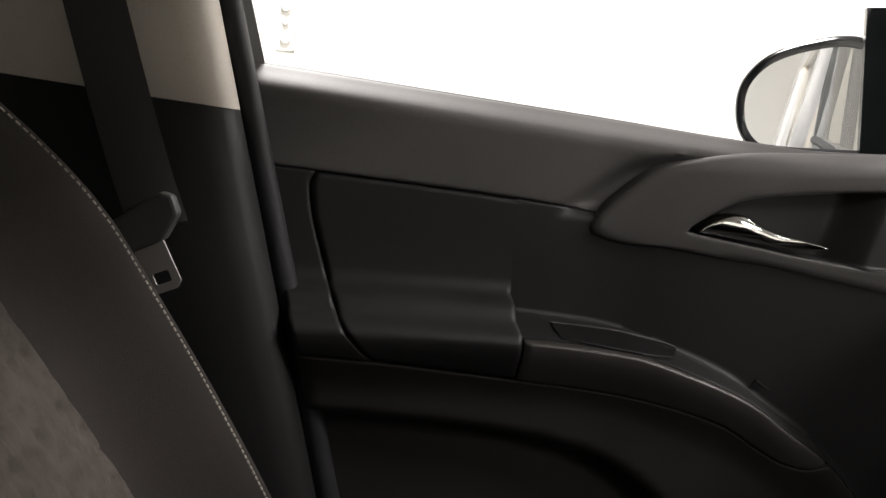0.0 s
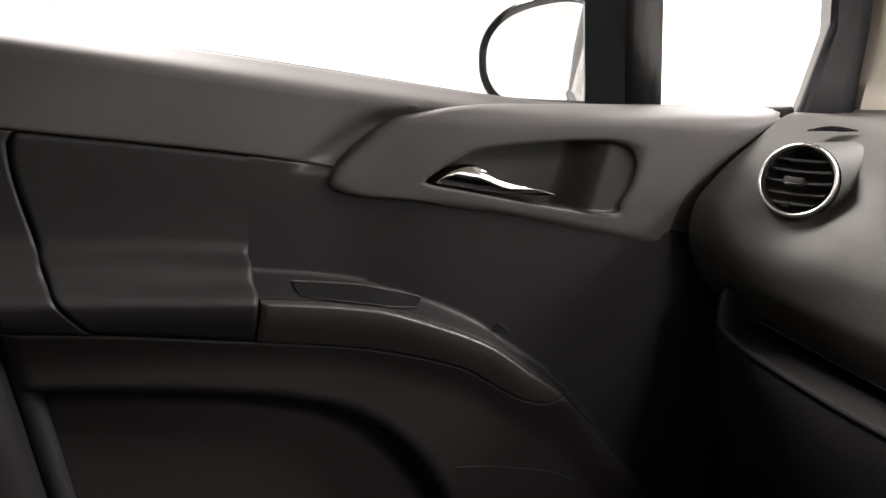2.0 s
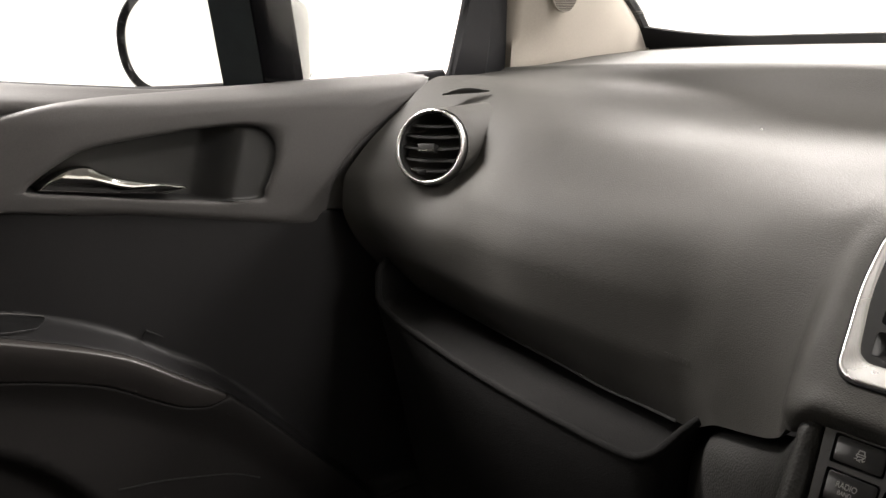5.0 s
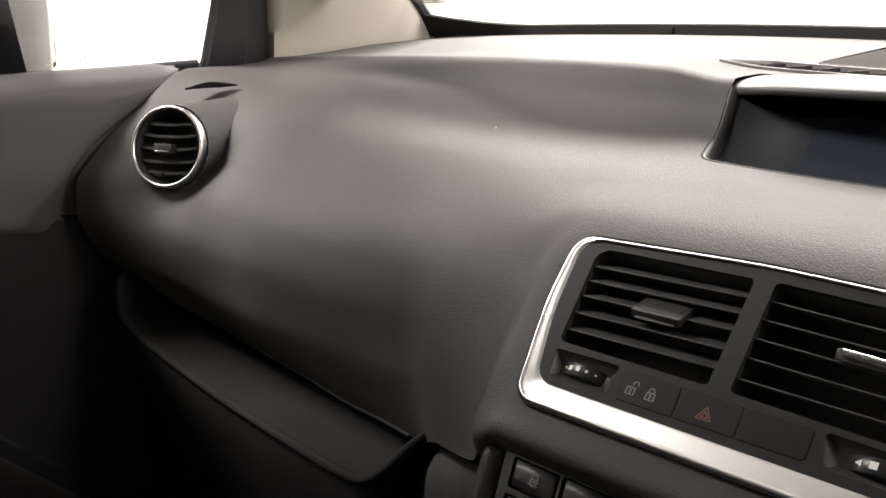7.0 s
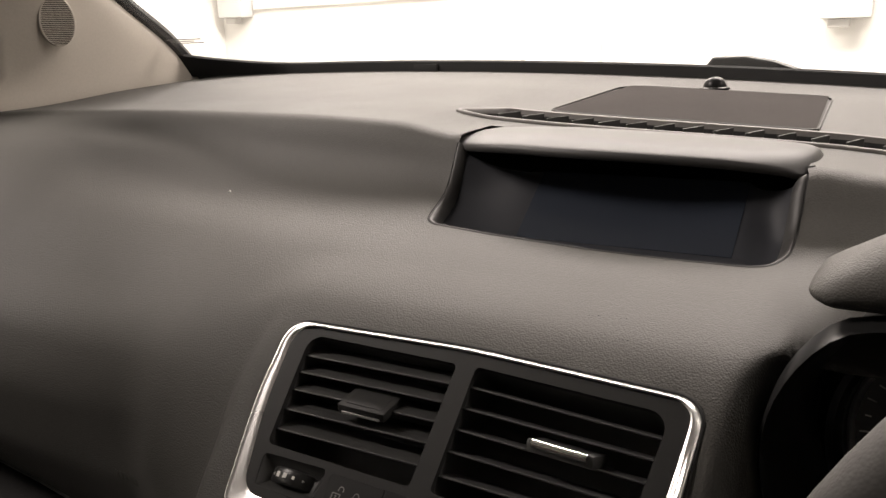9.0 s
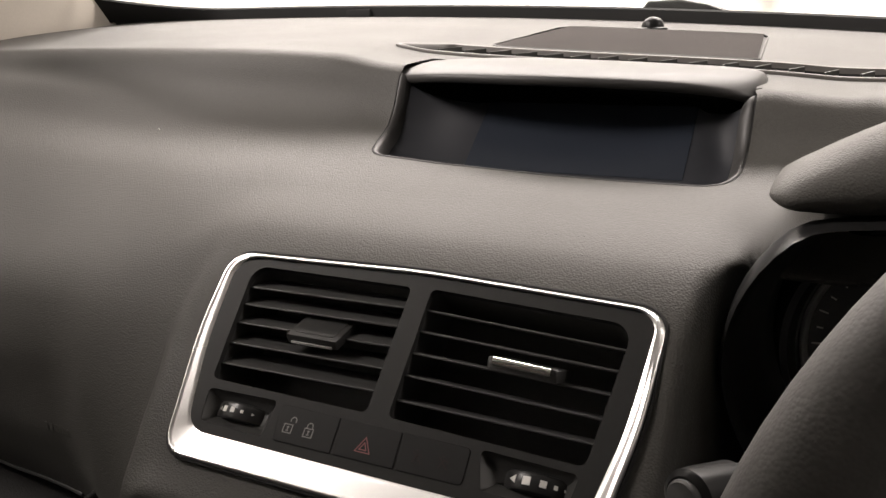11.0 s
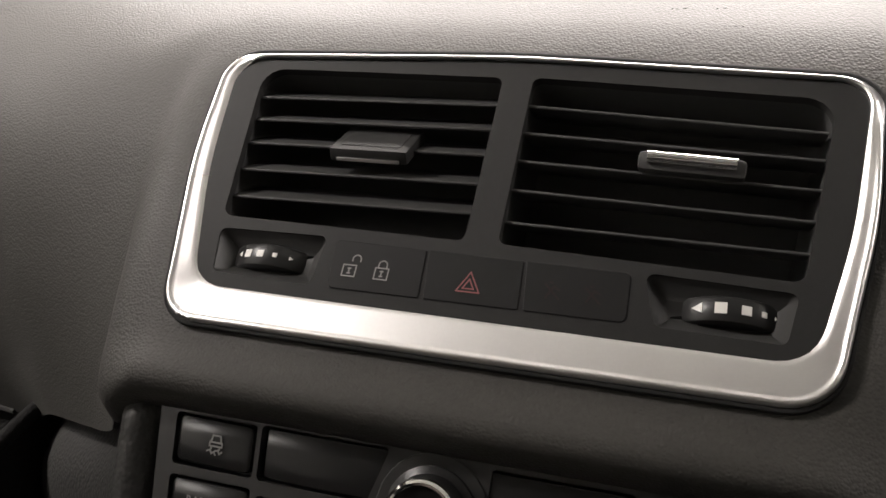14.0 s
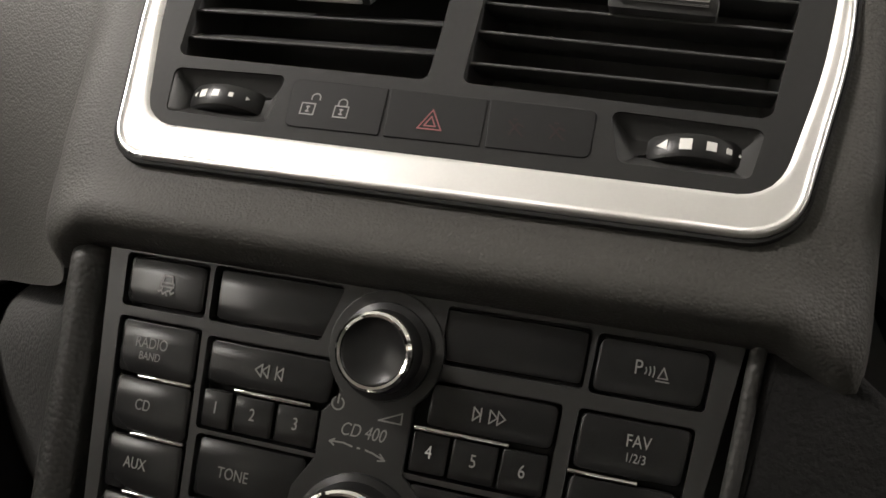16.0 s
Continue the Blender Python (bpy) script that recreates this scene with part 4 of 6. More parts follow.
part("door_seal", tube(seal, 0.0125, 10), M_RUBBER, rear, "black rubber door seal")

belt = thing("seat_belt", (-0.66, -0.83, 0.97), "black seat belt hanging with its steel tongue", "seat belt")


def webbing(points, wide, thick=0.0016):
    rows = []
    path = through_points(points, 40)
    for i, p in enumerate(path):
        side = Vector((0.10, 0.95, 0.20)).normalized() * wide / 2
        rows.append([p - side, p - side * 0.6 + Vector((thick, 0, 0)), p + side * 0.6 + Vector((thick, 0, 0)), p + side, p + side * 0.9 - Vector((thick, 0, 0)), p - side * 0.9 - Vector((thick, 0, 0))])
    return grid(rows, close_u=True, caps=True)


part("webbing", webbing([(-0.690, -0.905, 1.42), (-0.672, -0.880, 1.25), (-0.664, -0.858, 1.16), (-0.659, -0.830, 1.06), (-0.657, -0.815, 1.015)], 0.048), M_BELT, belt, "woven black webbing")
part("webbing_tail", webbing([(-0.660, -0.818, 1.020), (-0.690, -0.850, 0.99), (-0.70, -0.90, 0.90), (-0.70, -0.95, 0.60)], 0.046), M_BELT, belt)
BT = Matrix.Translation((-0.655, -0.826, 1.010)) @ Euler((radians(90), radians(-8), radians(80))).to_matrix().to_4x4() @ Euler((0, 0, radians(14))).to_matrix().to_4x4() @ Matrix.Scale(0.001, 4)
part("tongue_grip", prism(fillet([Vector((-27, 14)), Vector((26, 26)), Vector((34, 20)), Vector((33, 4)), Vector((14, -12)), Vector((-16, -14)), Vector((-30, 0))], 6, 4), -7, 7, BT, 3), M_BLACK, belt, "black plastic tongue grip")
part("tongue", plate(fillet([Vector((-14, -8)), Vector((12, -8)), Vector((14, -48)), Vector((9, -53)), Vector((-9, -53)), Vector((-14, -48))], 3, 3), [rect(-7, 7, -46, -36, 2)], -1.2, 1.2, BT), M_STEEL, belt, "steel latch tongue with a square slot")

# ---------------------------------------------------------------- passenger seat
seat = thing("passenger_seat", (-0.37, -0.85, 0.4), "dark cloth passenger seat backrest with pale side stitching", "car seat")
lean = keyed((0.45, -0.62), (0.80, -0.772), (0.90, -0.822), (1.0, -0.878), (1.10, -0.938), (1.16, -0.985), (1.20, -1.03))


def seat_front(x, z):
    side = abs(x + 0.355) / 0.235
    roll_ = math.exp(-((side - 0.86) / 0.20) ** 2)
    return lean(z) + 0.068 * roll_ * smooth(1.24, 1.02, z) * (1.0 if x < -0.355 else 0.35) - 0.10 * max(0.0, side - 0.90) ** 1.2 * 3


xs = [-0.615 + 0.008 * i for i in range(62)]
zs = [0.45 + 0.02 * i for i in range(38)]
rows = [[Vector((x, seat_front(x, z) - 0.002, z)) for x in xs] for z in zs]
rows.append([p + Vector((0, -0.06, 0.012)) for p in rows[-1]])
rows.append([p + Vector((0, -0.12, -0.02)) for p in rows[-2]])
part("backrest", grid([[r[0] + Vector((0.01, -0.13, 0))] + r + [r[-1] + Vector((-0.01, -0.13, 0))] for r in rows]), M_SEAT, seat, "dark brown-grey cloth backrest bolster", 70)


def fabric_edge(z):
    return -0.474 + 0.08 * (z - 0.95)


def dimple(x, z):
    """Small round hollows pressed into the fabric in staggered rows."""
    k = round(z / 0.017)
    across = x / 0.020 + 0.5 * (k % 2)
    d2 = ((across - round(across)) * 0.020) ** 2 + (z - 0.017 * k) ** 2
    return 0.0026 * math.exp(-d2 / 0.0036 ** 2)


rows = []
for z in [0.62 + 0.0030 * i for i in range(151)]:
    row = []
    for f in [i / 90 for i in range(91)]:
        x = mixed(fabric_edge(z), -0.20, f)
        row.append(Vector((x, seat_front(x, z) + 0.0025 - 0.007 * max(0.0, 1 - 30 * f) - dimple(x, z), z)))
    rows.append(row)
part("centre_fabric", grid(rows), M_CLOTH, seat, "mottled grey dimpled fabric centre panel", 70)
stitch = [(-0.548 + 0.06 * (z - 1.0) ** 2, z) for z in [0.62 + 0.0042 * i for i in range(122)]]
bm = bmesh.new()
for k, (x, z) in enumerate(stitch[:-1]):
    x2, z2 = stitch[k + 1]
    a, b = Vector((x, seat_front(x, z) + 0.0006, z)), Vector((mixed(x, x2, 0.62), seat_front(x, mixed(z, z2, 0.62)) + 0.0006, mixed(z, z2, 0.62)))
    one = tube([a, b], 0.0006, 5)
    me_ = bpy.data.meshes.new("one")
    one.to_mesh(me_)
    one.free()
    bm.from_mesh(me_)
    bpy.data.meshes.remove(me_)
part("stitching", bm, M_THREAD, seat, "pale dashed seam stitching")

# ---------------------------------------------------------------- the car round the seats
body = thing("car_shell", (0.0, -0.8, 0.0), "silver car body with beige headliner and black carpet", "car body", "", "structure")
# Unseen roof, floor, driver's side and rear, added to keep the cabin dark.
part("headliner", grid([[Vector((x, y, 1.485 - 0.05 * (x / 0.68) ** 4 - 0.02 * ((y + 0.9) / 1.0) ** 4)) for x in [-0.70 + 0.07 * i for i in range(21)]] for y in [-0.14 - 0.1 * i for i in range(21)]]), M_LINER, body, "pale beige woven headliner")
part("roof_panel", grid([[Vector((x, y, 1.53 - 0.06 * (x / 0.68) ** 4)) for x in [-0.72 + 0.09 * i for i in range(17)]] for y in [-0.12 - 0.2 * i for i in range(11)]]), M_PAINT, body, "silver painted roof")
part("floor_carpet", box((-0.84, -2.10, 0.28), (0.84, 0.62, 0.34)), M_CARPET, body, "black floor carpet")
part("bulkhead", box((-0.84, 0.60, 0.34), (0.84, 0.64, 1.10)), M_CARPET, body)
part("rear_panel", box((-0.80, -2.12, 0.34), (0.80, -2.06, 1.08)), M_CARPET, body)
part("driver_side_trim", grid([[Vector((x, y, z)) for x, z in ((0.80, 1.10), (0.775, 1.08), (0.76, 1.0), (0.72, 0.86), (0.76, 0.7), (0.78, 0.34))] for y in (0.64, 0.2, -0.4, -0.9, -1.5, -2.1)]), M_DOOR2, body, "dark grey trim on the driver's side", 60)
part("driver_pillar", box((0.70, -1.02, 1.08), (0.80, -0.80, 1.46), bevel=0.02), M_BEIGE, body)
part("driver_front_pillar", tube([(0.76, 0.56, 1.12), (0.66, 0.30, 1.33), (0.62, 0.02, 1.46)], 0.035, 10), M_BEIGE, body)
part("passenger_side_trim", grid([[Vector((x, y, z)) for x, z in ((-0.80, 1.10), (-0.775, 1.08), (-0.76, 1.0), (-0.74, 0.86), (-0.78, 0.34))] for y in (-1.05, -1.5, -2.1)]), M_DOOR2, body, "", 60)
part("rear_pillar", box((-0.80, -2.12, 1.08), (-0.66, -1.75, 1.46), bevel=0.03), M_BEIGE, body)
part("rear_pillar", box((0.66, -2.12, 1.08), (0.80, -1.75, 1.46), bevel=0.03), M_BEIGE, body)
skin = [(-0.860, 1.085), (-0.872, 1.07), (-0.885, 1.03), (-0.898, 0.95), (-0.905, 0.80), (-0.90, 0.62), (-0.885, 0.45), (-0.86, 0.30)]
part("outer_skin", grid([[Vector((x + 0.05 * smooth(-0.05, 0.7, y) + 0.03 * smooth(-1.5, -2.3, y), y, z)) for x, z in skin] for y in [0.60 - 0.1 * i for i in range(30)]]), M_PAINT, body, "silver painted door and side skin", 60)
part("waist_strip", tube([(-0.863 + 0.03 * smooth(-1.5, -2.3, y), y, 1.088) for y in [0.0 - 0.1 * i for i in range(23)]], 0.007, 8), M_CHROME, body, "bright waist strip")
def side_piece(name, y0, y1, z0, z1, label=""):
    def out(z):
        return mixed(-0.858, -0.795, (z - 1.085) / 0.385)
    bm = bmesh.new()
    vs = [bm.verts.new(p) for dx in (0.0, 0.03) for p in ((out(z0) + dx, y0, z0), (out(z0) + dx, y1, z0), (out(z1) + dx, y1, z1), (out(z1) + dx, y0, z1))]
    for q in ((0, 1, 2, 3), (7, 6, 5, 4), (0, 4, 5, 1), (1, 5, 6, 2), (2, 6, 7, 3), (3, 7, 4, 0)):
        bm.faces.new([vs[k] for k in q])
    return part(name, bm, M_PAINT, body, label)


side_piece("side_post", -0.90, -0.985, 1.085, 1.47, "silver painted centre post")
side_piece("side_rail", -0.985, -1.86, 1.425, 1.50, "silver painted roof rail")
side_piece("side_post", -1.86, -2.12, 1.085, 1.50, "silver painted rear post")
pane = part("rear_side_window", grid([[Vector((-0.845, y, 1.080)), Vector((-0.790, y, 1.43))] for y in (-0.98, -1.4, -1.865)]), M_GLASS, body, "clear rear side window")
pane.visible_shadow = False
# These two panes are out of view; the tint dims light from behind.
part("driver_rear_window", grid([[Vector((0.80, y, 1.085)), Vector((0.72, y - 0.01, 1.45))] for y in (-1.0, -1.4, -2.1)]), M_TINT, body, "unseen rear side window, tinted to hold back light")
part("tailgate_glass", grid([[Vector((x, -2.10, 1.06)), Vector((x * 0.95, -2.06, 1.47))] for x in (-0.78, 0.0, 0.78)]), M_TINT, body, "unseen tailgate glass, tinted to hold back light")
part("floor_pan", box((-0.82, -2.12, 0.24), (0.82, 0.98, 0.279)), M_BLACK, body)
for wx, side_ in ((-0.78, -1), (0.78, 1)):
    for wy in (1.10, -1.62):
        hub = Matrix.Translation((wx, wy, 0.315)) @ Euler((0, radians(90 * side_), 0)).to_matrix().to_4x4() @ Matrix.Scale(0.001, 4)
        wheel_ = part("wheel", turned([(205, -85), (300, -92), (313, -70), (315, 0), (313, 70), (300, 92), (232, 96), (205, 80)], hub, 48), M_RUBBER, body, "black tyre on the garage floor")
        part("rim", turned([(206, 78), (200, 84), (190, 60), (120, 40), (60, 46), (2, 48)], hub, 48), M_PAINT, wheel_, "silver wheel rim")
part("front_frame", box((-0.74, 0.98, 0.24), (0.74, 1.45, 0.62), bevel=0.04), M_BLACK, body)
part("scuttle", box((-0.80, 0.745, 0.98), (0.80, 0.98, 1.085)), M_BLACK, body)

mirror = thing("wing_mirror", (-0.86, -0.05, 1.09), "black-rimmed door mirror reflecting the silver car side", "mirror")
MM = Matrix.Translation((-0.880, -0.086, 1.172)) @ Matrix(((0.872, 0, 0.4895, 0), (0.4895, 0, -0.872, 0), (0, 1, 0, 0), (0, 0, 0, 1))) @ Euler((radians(-1.5), radians(0), 0)).to_matrix().to_4x4() @ Matrix.Scale(0.001, 4)
egg = closed_curve(V2((-90, -6), (-80, -48), (-46, -75), (20, -79), (92, -74), (104, -20), (100, 45), (52, 69), (0, 67), (-50, 52), (-80, 26)), 90)
rows = []
for d, w in ((11.5, 0), (9, 4), (3.5, 6.5), (0, 4.5), (-3, -4), (-4, -50), (0, -100), (10, -150), (26, -180), (50, -192)):
    rows.append([MM @ Vector((p.x, p.y, w)) for p in inset(egg, d)])
bm = grid(rows, close_u=True)
bm.verts.ensure_lookup_table()
bm.faces.new(bm.verts[-90:])
part("housing", bm, M_GLOSS, mirror, "gloss black mirror housing", 50)
part("glass", prism(inset(egg, 10.5), -6, 0.5, MM, 0.4), M_MIRROR, mirror, "mirror glass")
part("foot", tube([(-0.84, 0.03, 1.070), (-0.85, 0.02, 1.10), (-0.87, -0.01, 1.13)], 0.026, 10), M_GLOSS, mirror)

# ---------------------------------------------------------------- centre air vents
vents = thing("centre_air_vent", (0.003, 0.03, 0.93), "twin centre air vents in a wide silver frame with switch row", "air vent")


def frame_height(d, wide):
    """Height of the frame's face: a bead along the outer edge, a fine valley, then a broad face that rolls in."""
    bead = 0.6 + 2.2 * math.sqrt(max(0.0, 1 - ((d - 1.45) / 1.5) ** 2)) if d < 2.95 else 0.6
    face = 2.5 - 0.10 * d - 0.9 * smooth(wide - 2.5, wide, d) ** 2
    narrow = 0.6 + 2.6 * smooth(0.0, wide * 0.9, d) - 0.5 * smooth(wide * 0.85, wide, d)
    broad = max(bead, face) if d > 1.0 else bead
    return mixed(narrow, broad, smooth(3.6, 6.0, wide))


dense = evened(VENT_IN, 1400)
VENT_NEAR = [min(dense, key=lambda q: (q - a).length_squared) for a in VENT_OUT]
rows = [[MV @ Vector((*a, -4)) for a in VENT_OUT]]
for f in (0, 0.02, 0.05, 0.09, 0.13, 0.17, 0.21, 0.26, 0.32, 0.4, 0.5, 0.6, 0.7, 0.8, 0.88, 0.94, 0.98, 1):
    rows.append([MV @ Vector((*a.lerp(b, f), frame_height(f * (b - a).length, (b - a).length))) for a, b in zip(VENT_OUT, VENT_NEAR)])
rows.append([MV @ Vector((*b, -4)) for b in VENT_NEAR])
part("silver_frame", grid(rows, close_u=True), M_SILVER, vents, "polished silver surround", 40)
# Raised dark ring added to read as the shaded groove outside the frame.
part("frame_groove_ring", grid([[MV @ Vector((p.x, p.y, w)) for p in inset(VENT_OUT, d)] for d, w in ((0.6, -4), (0.2, 1.0), (-0.5, 1.2), (-1.2, 0.9), (-1.6, -3))], close_u=True), M_VOID, vents, "dark ring for the shaded groove round the frame")
L_OPEN = fillet(V2((-96.4, 1.3), (-5.7, 0.1), (-4.3, 65.5), (-100.5, 66)), [4, 3, 3, 9], 5)
R_OPEN = fillet(V2((5.5, 0.3), (97.7, -2.8), (105.6, 61.5), (6.6, 66)), [3, 4, 9, 3], 5)
L_WELL = fillet(V2((-93, -20.5), (-55.5, -21.5), (-53.5, -3.0), (-95.5, -3.6)), 2.5, 4)
R_WELL = fillet(V2((57, -21.5), (93.5, -22.5), (96.5, -6.4), (52.5, -4.6)), 2.5, 4)
part("bezel", plate(inset(VENT_IN, -1.2), [L_OPEN, R_OPEN, L_WELL, R_WELL], -2.5, 1.0, MV), M_TAB, vents, "dark grey satin bezel", 30)
for name, hole, deep in (("air_duct", L_OPEN, 30), ("air_duct", R_OPEN, 30), ("wheel_well", L_WELL, 5), ("wheel_well", R_WELL, 5)):
    steps = ((-0.3, -0.5), (0, -deep * 0.8), (2, -deep)) if deep > 9 else ((-0.3, 0.6), (0.6, -0.6), (4.0, -4.0), (5.5, -5.0))
    bm = grid([[MV @ Vector((p.x, p.y, w)) for p in inset(hole, d)] for d, w in steps], close_u=True)
    bm.verts.ensure_lookup_table()
    bm.faces.new(bm.verts[-len(hole):])
    part(name, bm, M_BLACK if name == "air_duct" else M_SATIN, vents, "", 40)


def blade(u0, u1, v, pitch, skew, deep=19):
    m = MV @ Matrix.Translation(((u0 + u1) / 2, v, -1.5)) @ Euler((0, 0, radians(skew))).to_matrix().to_4x4() @ Euler((radians(pitch), 0, 0)).to_matrix().to_4x4()
    h = (u1 - u0) / 2
    loop = V2((-0.55, 0.0), (0.55, 0.0), (0.8, -deep * 0.5), (0.5, -deep), (-0.5, -deep), (-0.8, -deep * 0.5))
    return grid([[m @ Vector((x, p.x, p.y)) for p in fillet(loop, [0.5, 0.5, 3, 0.3, 0.3, 3], 3)] for x in (-h, h)], close_u=True, caps=True)


for v in (54.4, 44.2, 33.7, 22.2, 10.8):
    part("slat", blade(-98.5 + (54 - v) * 0.05, -5.0, v, 40, 0.6), M_SATIN, vents)
for v, skew in ((53.0, -3.0), (42.3, -2.4), (31.3, -2.1), (20.1, -1.9), (8.5, -1.1)):
    part("slat", blade(6.2, 103.5 - (53 - v) * 0.07, v, 20, skew), M_BLACK, vents)

TL_ = MV @ Matrix.Translation((-46.5, 34.5, -1.5)) @ Euler((radians(54), 0, 0)).to_matrix().to_4x4()
tab = part("direction_tab", box((-14.8, -2.6, -13), (14.8, 2.6, 8.0), TL_, 1.4), M_TAB, vents, "grey sliding tab")
part("tab_top", prism(rect(-11.5, 11.5, -10, 5.0, 1.5), 2.6, 2.85, TL_ @ Euler((radians(-90), 0, 0)).to_matrix().to_4x4() @ Matrix.Diagonal((1, -1, 1, 1)), 0.1), M_TAB, tab)
part("tab_strip", box((-12, -2.0, 7.7), (12, -0.7, 8.8), TL_, 0.5), M_SILVER, tab, "thin chrome strip")
TR_ = MV @ Matrix.Translation((63.0, 34.5, -1.5)) @ Euler((0, 0, radians(-2.6))).to_matrix().to_4x4() @ Euler((radians(22), 0, 0)).to_matrix().to_4x4()
tab = part("direction_tab", box((-16.5, -3.0, -13), (16.5, 3.0, 8), TR_, 1.6), M_BLACK, vents, "black sliding tab")
part("tab_strip", tube([TR_ @ Vector((x, 1.3, 8.0)) for x in (-13.5, -7, 0, 7, 13.5)], 0.0020, 16), M_CHROME, tab, "bright chrome strip")

for wu, wv, marks in ((-75.6, -11.8, ((-10.6, 0, 2.6, 1), (-6.8, 1, 3.6, 0), (-1.6, 1, 3.2, 0), (3.9, 1, 2.0, 0), (9.4, 0, 1.8, -1))), (78.2, -13.0, ((-9.6, 0, 4.2, 1), (-3.0, 1, 4.4, 0), (4.2, 1, 3.6, 0), (9.2, 1, 2.2, 0), (12.8, 0, 1.6, -1)))):
    axis = MV @ Matrix.Translation((wu, wv, -18.8)) @ Euler((radians(-90), 0, 0)).to_matrix().to_4x4()
    wheel = part("thumbwheel", turned([(10, -4.2), (18.2, -4.2), (19.0, -3.8), (19.4, -2.8), (19.5, 0), (19.4, 2.8), (19.0, 3.8), (18.2, 4.2), (10, 4.2)], axis, 64), M_KEY, vents, "gloss black thumbwheel")
    for du, square, size, way in marks:
        at = MV @ Matrix.Translation((wu, wv, -18.8)) @ Euler((0, math.asin(du / 19.5), 0)).to_matrix().to_4x4()
        h = size * 0.40
        shape = V2((-h, -h), (h, -h), (h, h), (-h, h)) if square else V2((-h * way, 0), (h * way, -h), (h * way, h))
        part("mark", prism(shape, 19.3, 19.62, at, 0.05), M_MARK, wheel)
for u0, u1 in ((-50.2, -17.3), (-16.5, 15.3), (16.1, 48.8)):
    lp = fillet(V2((u0 + 1.5, -21.6), (u1 + (0.6 if u1 < 40 else 0), -21.6), (u1, -5.2 + u0 * -0.012), (u0, -4.6 + u0 * -0.012)), [2.2, 0.6, 0.6, 2.2] if u0 < -40 else ([0.6, 2.2, 2.2, 0.6] if u1 > 40 else 0.6), 4)
    # Dark pad under each button supplies the shade of the gap round it.
    part("button_gap_pad", prism([p + (p - Vector(((u0 + u1) / 2, -13))).normalized() * 0.55 for p in lp], 0.9, 1.06, MV, 0.02), M_VOID, vents)
    key = part("button", prism(lp, 0.9, 1.45, MV, 0.28), M_BUTTON, vents, "flat black push button")
    if u0 < -40:
        for cu, swing in ((-42.5, 1), (-31.0, 0)):
            w_ = 1.45
            shackle = [(cu + (1.9 * swing) + 1.45 * math.cos(a), -12.4 + (1.9 if swing else 0.8) + 1.45 * math.sin(a)) for a in [math.pi * i / 8 for i in range(9)]]
            shackle = [(shackle[0][0], -12.4 if not swing else -11.2)] + shackle + [(shackle[-1][0], -12.4 if not swing else -11.2)]
            part("lock_symbol", strokes([[(cu - 2.3, -12.8), (cu + 2.3, -12.8), (cu + 2.3, -16.8), (cu - 2.3, -16.8), (cu - 2.3, -12.8)], [(cu, -13.9), (cu, -15.8)], [(cu - 0.45, -14.0), (cu + 0.45, -14.0)], [(cu - 0.45, -15.7), (cu + 0.45, -15.7)], shackle], 0.42, MV, w_), M_DIM, key, "pale padlock symbol")
    elif u1 < 40:
        tri = [[(-4.8, -17.6), (2.8, -17.6), (-1.0, -10.8), (-4.8, -17.6)], [(-2.8, -16.5), (0.8, -16.5), (-1.0, -13.2), (-2.8, -16.5)]]
        part("hazard_symbol", strokes(tri, 0.42, MV, 1.45), M_RED, key, "dull red warning triangle symbol")
    else:
        for cu in (25.5, 38.0):
            part("unlit_symbol", strokes([[(cu - 1.6, -16.4), (cu + 0.4, -12.6)], [(cu + 0.4, -12.6), (cu + 2.2, -13.4)], [(cu - 0.8, -11.2), (cu - 0.2, -11.2)], [(cu - 2.2, -12.0), (cu + 2.4, -16.6)]], 0.6, MV, 1.45, 0.08), M_DARKRED, key, "faint unlit dark red symbol")

# ---------------------------------------------------------------- radio
radio = thing("car_radio", (0.0, -0.01, 0.82), "dark car radio panel with keys and two rotary knobs", "car radio")


def taper(u, v):
    return Vector((-2.7 + u * (1 + 0.0008 * v), v))


def tapered(corners, r=1.2):
    return fillet([taper(*c) for c in corners], r, 4)


FACES = {}


def face_of(u0, u1):
    """The frame of a key's face, which may lean a little to one side."""
    lean, mid = (0.050 if u1 < -60 else 0.030 if u1 < 0 else 0.0), -2.7 + (u0 + u1) / 2
    return MR @ Matrix(((1, 0, 0, 0), (0, 1, 0, 0), (lean, 0, 1, -lean * mid), (0, 0, 0, 1)))


def key_at(u0, u1, v1, v0, name="key", label="", top=2.6, r=2.2, mat=None, right_low=None):
    key = part(name, domed(u0, u1, v0, v1, top, r, right_low), mat or M_RKEY, radio, label)
    FACES[key.name] = face_of(u0, u1)
    return key


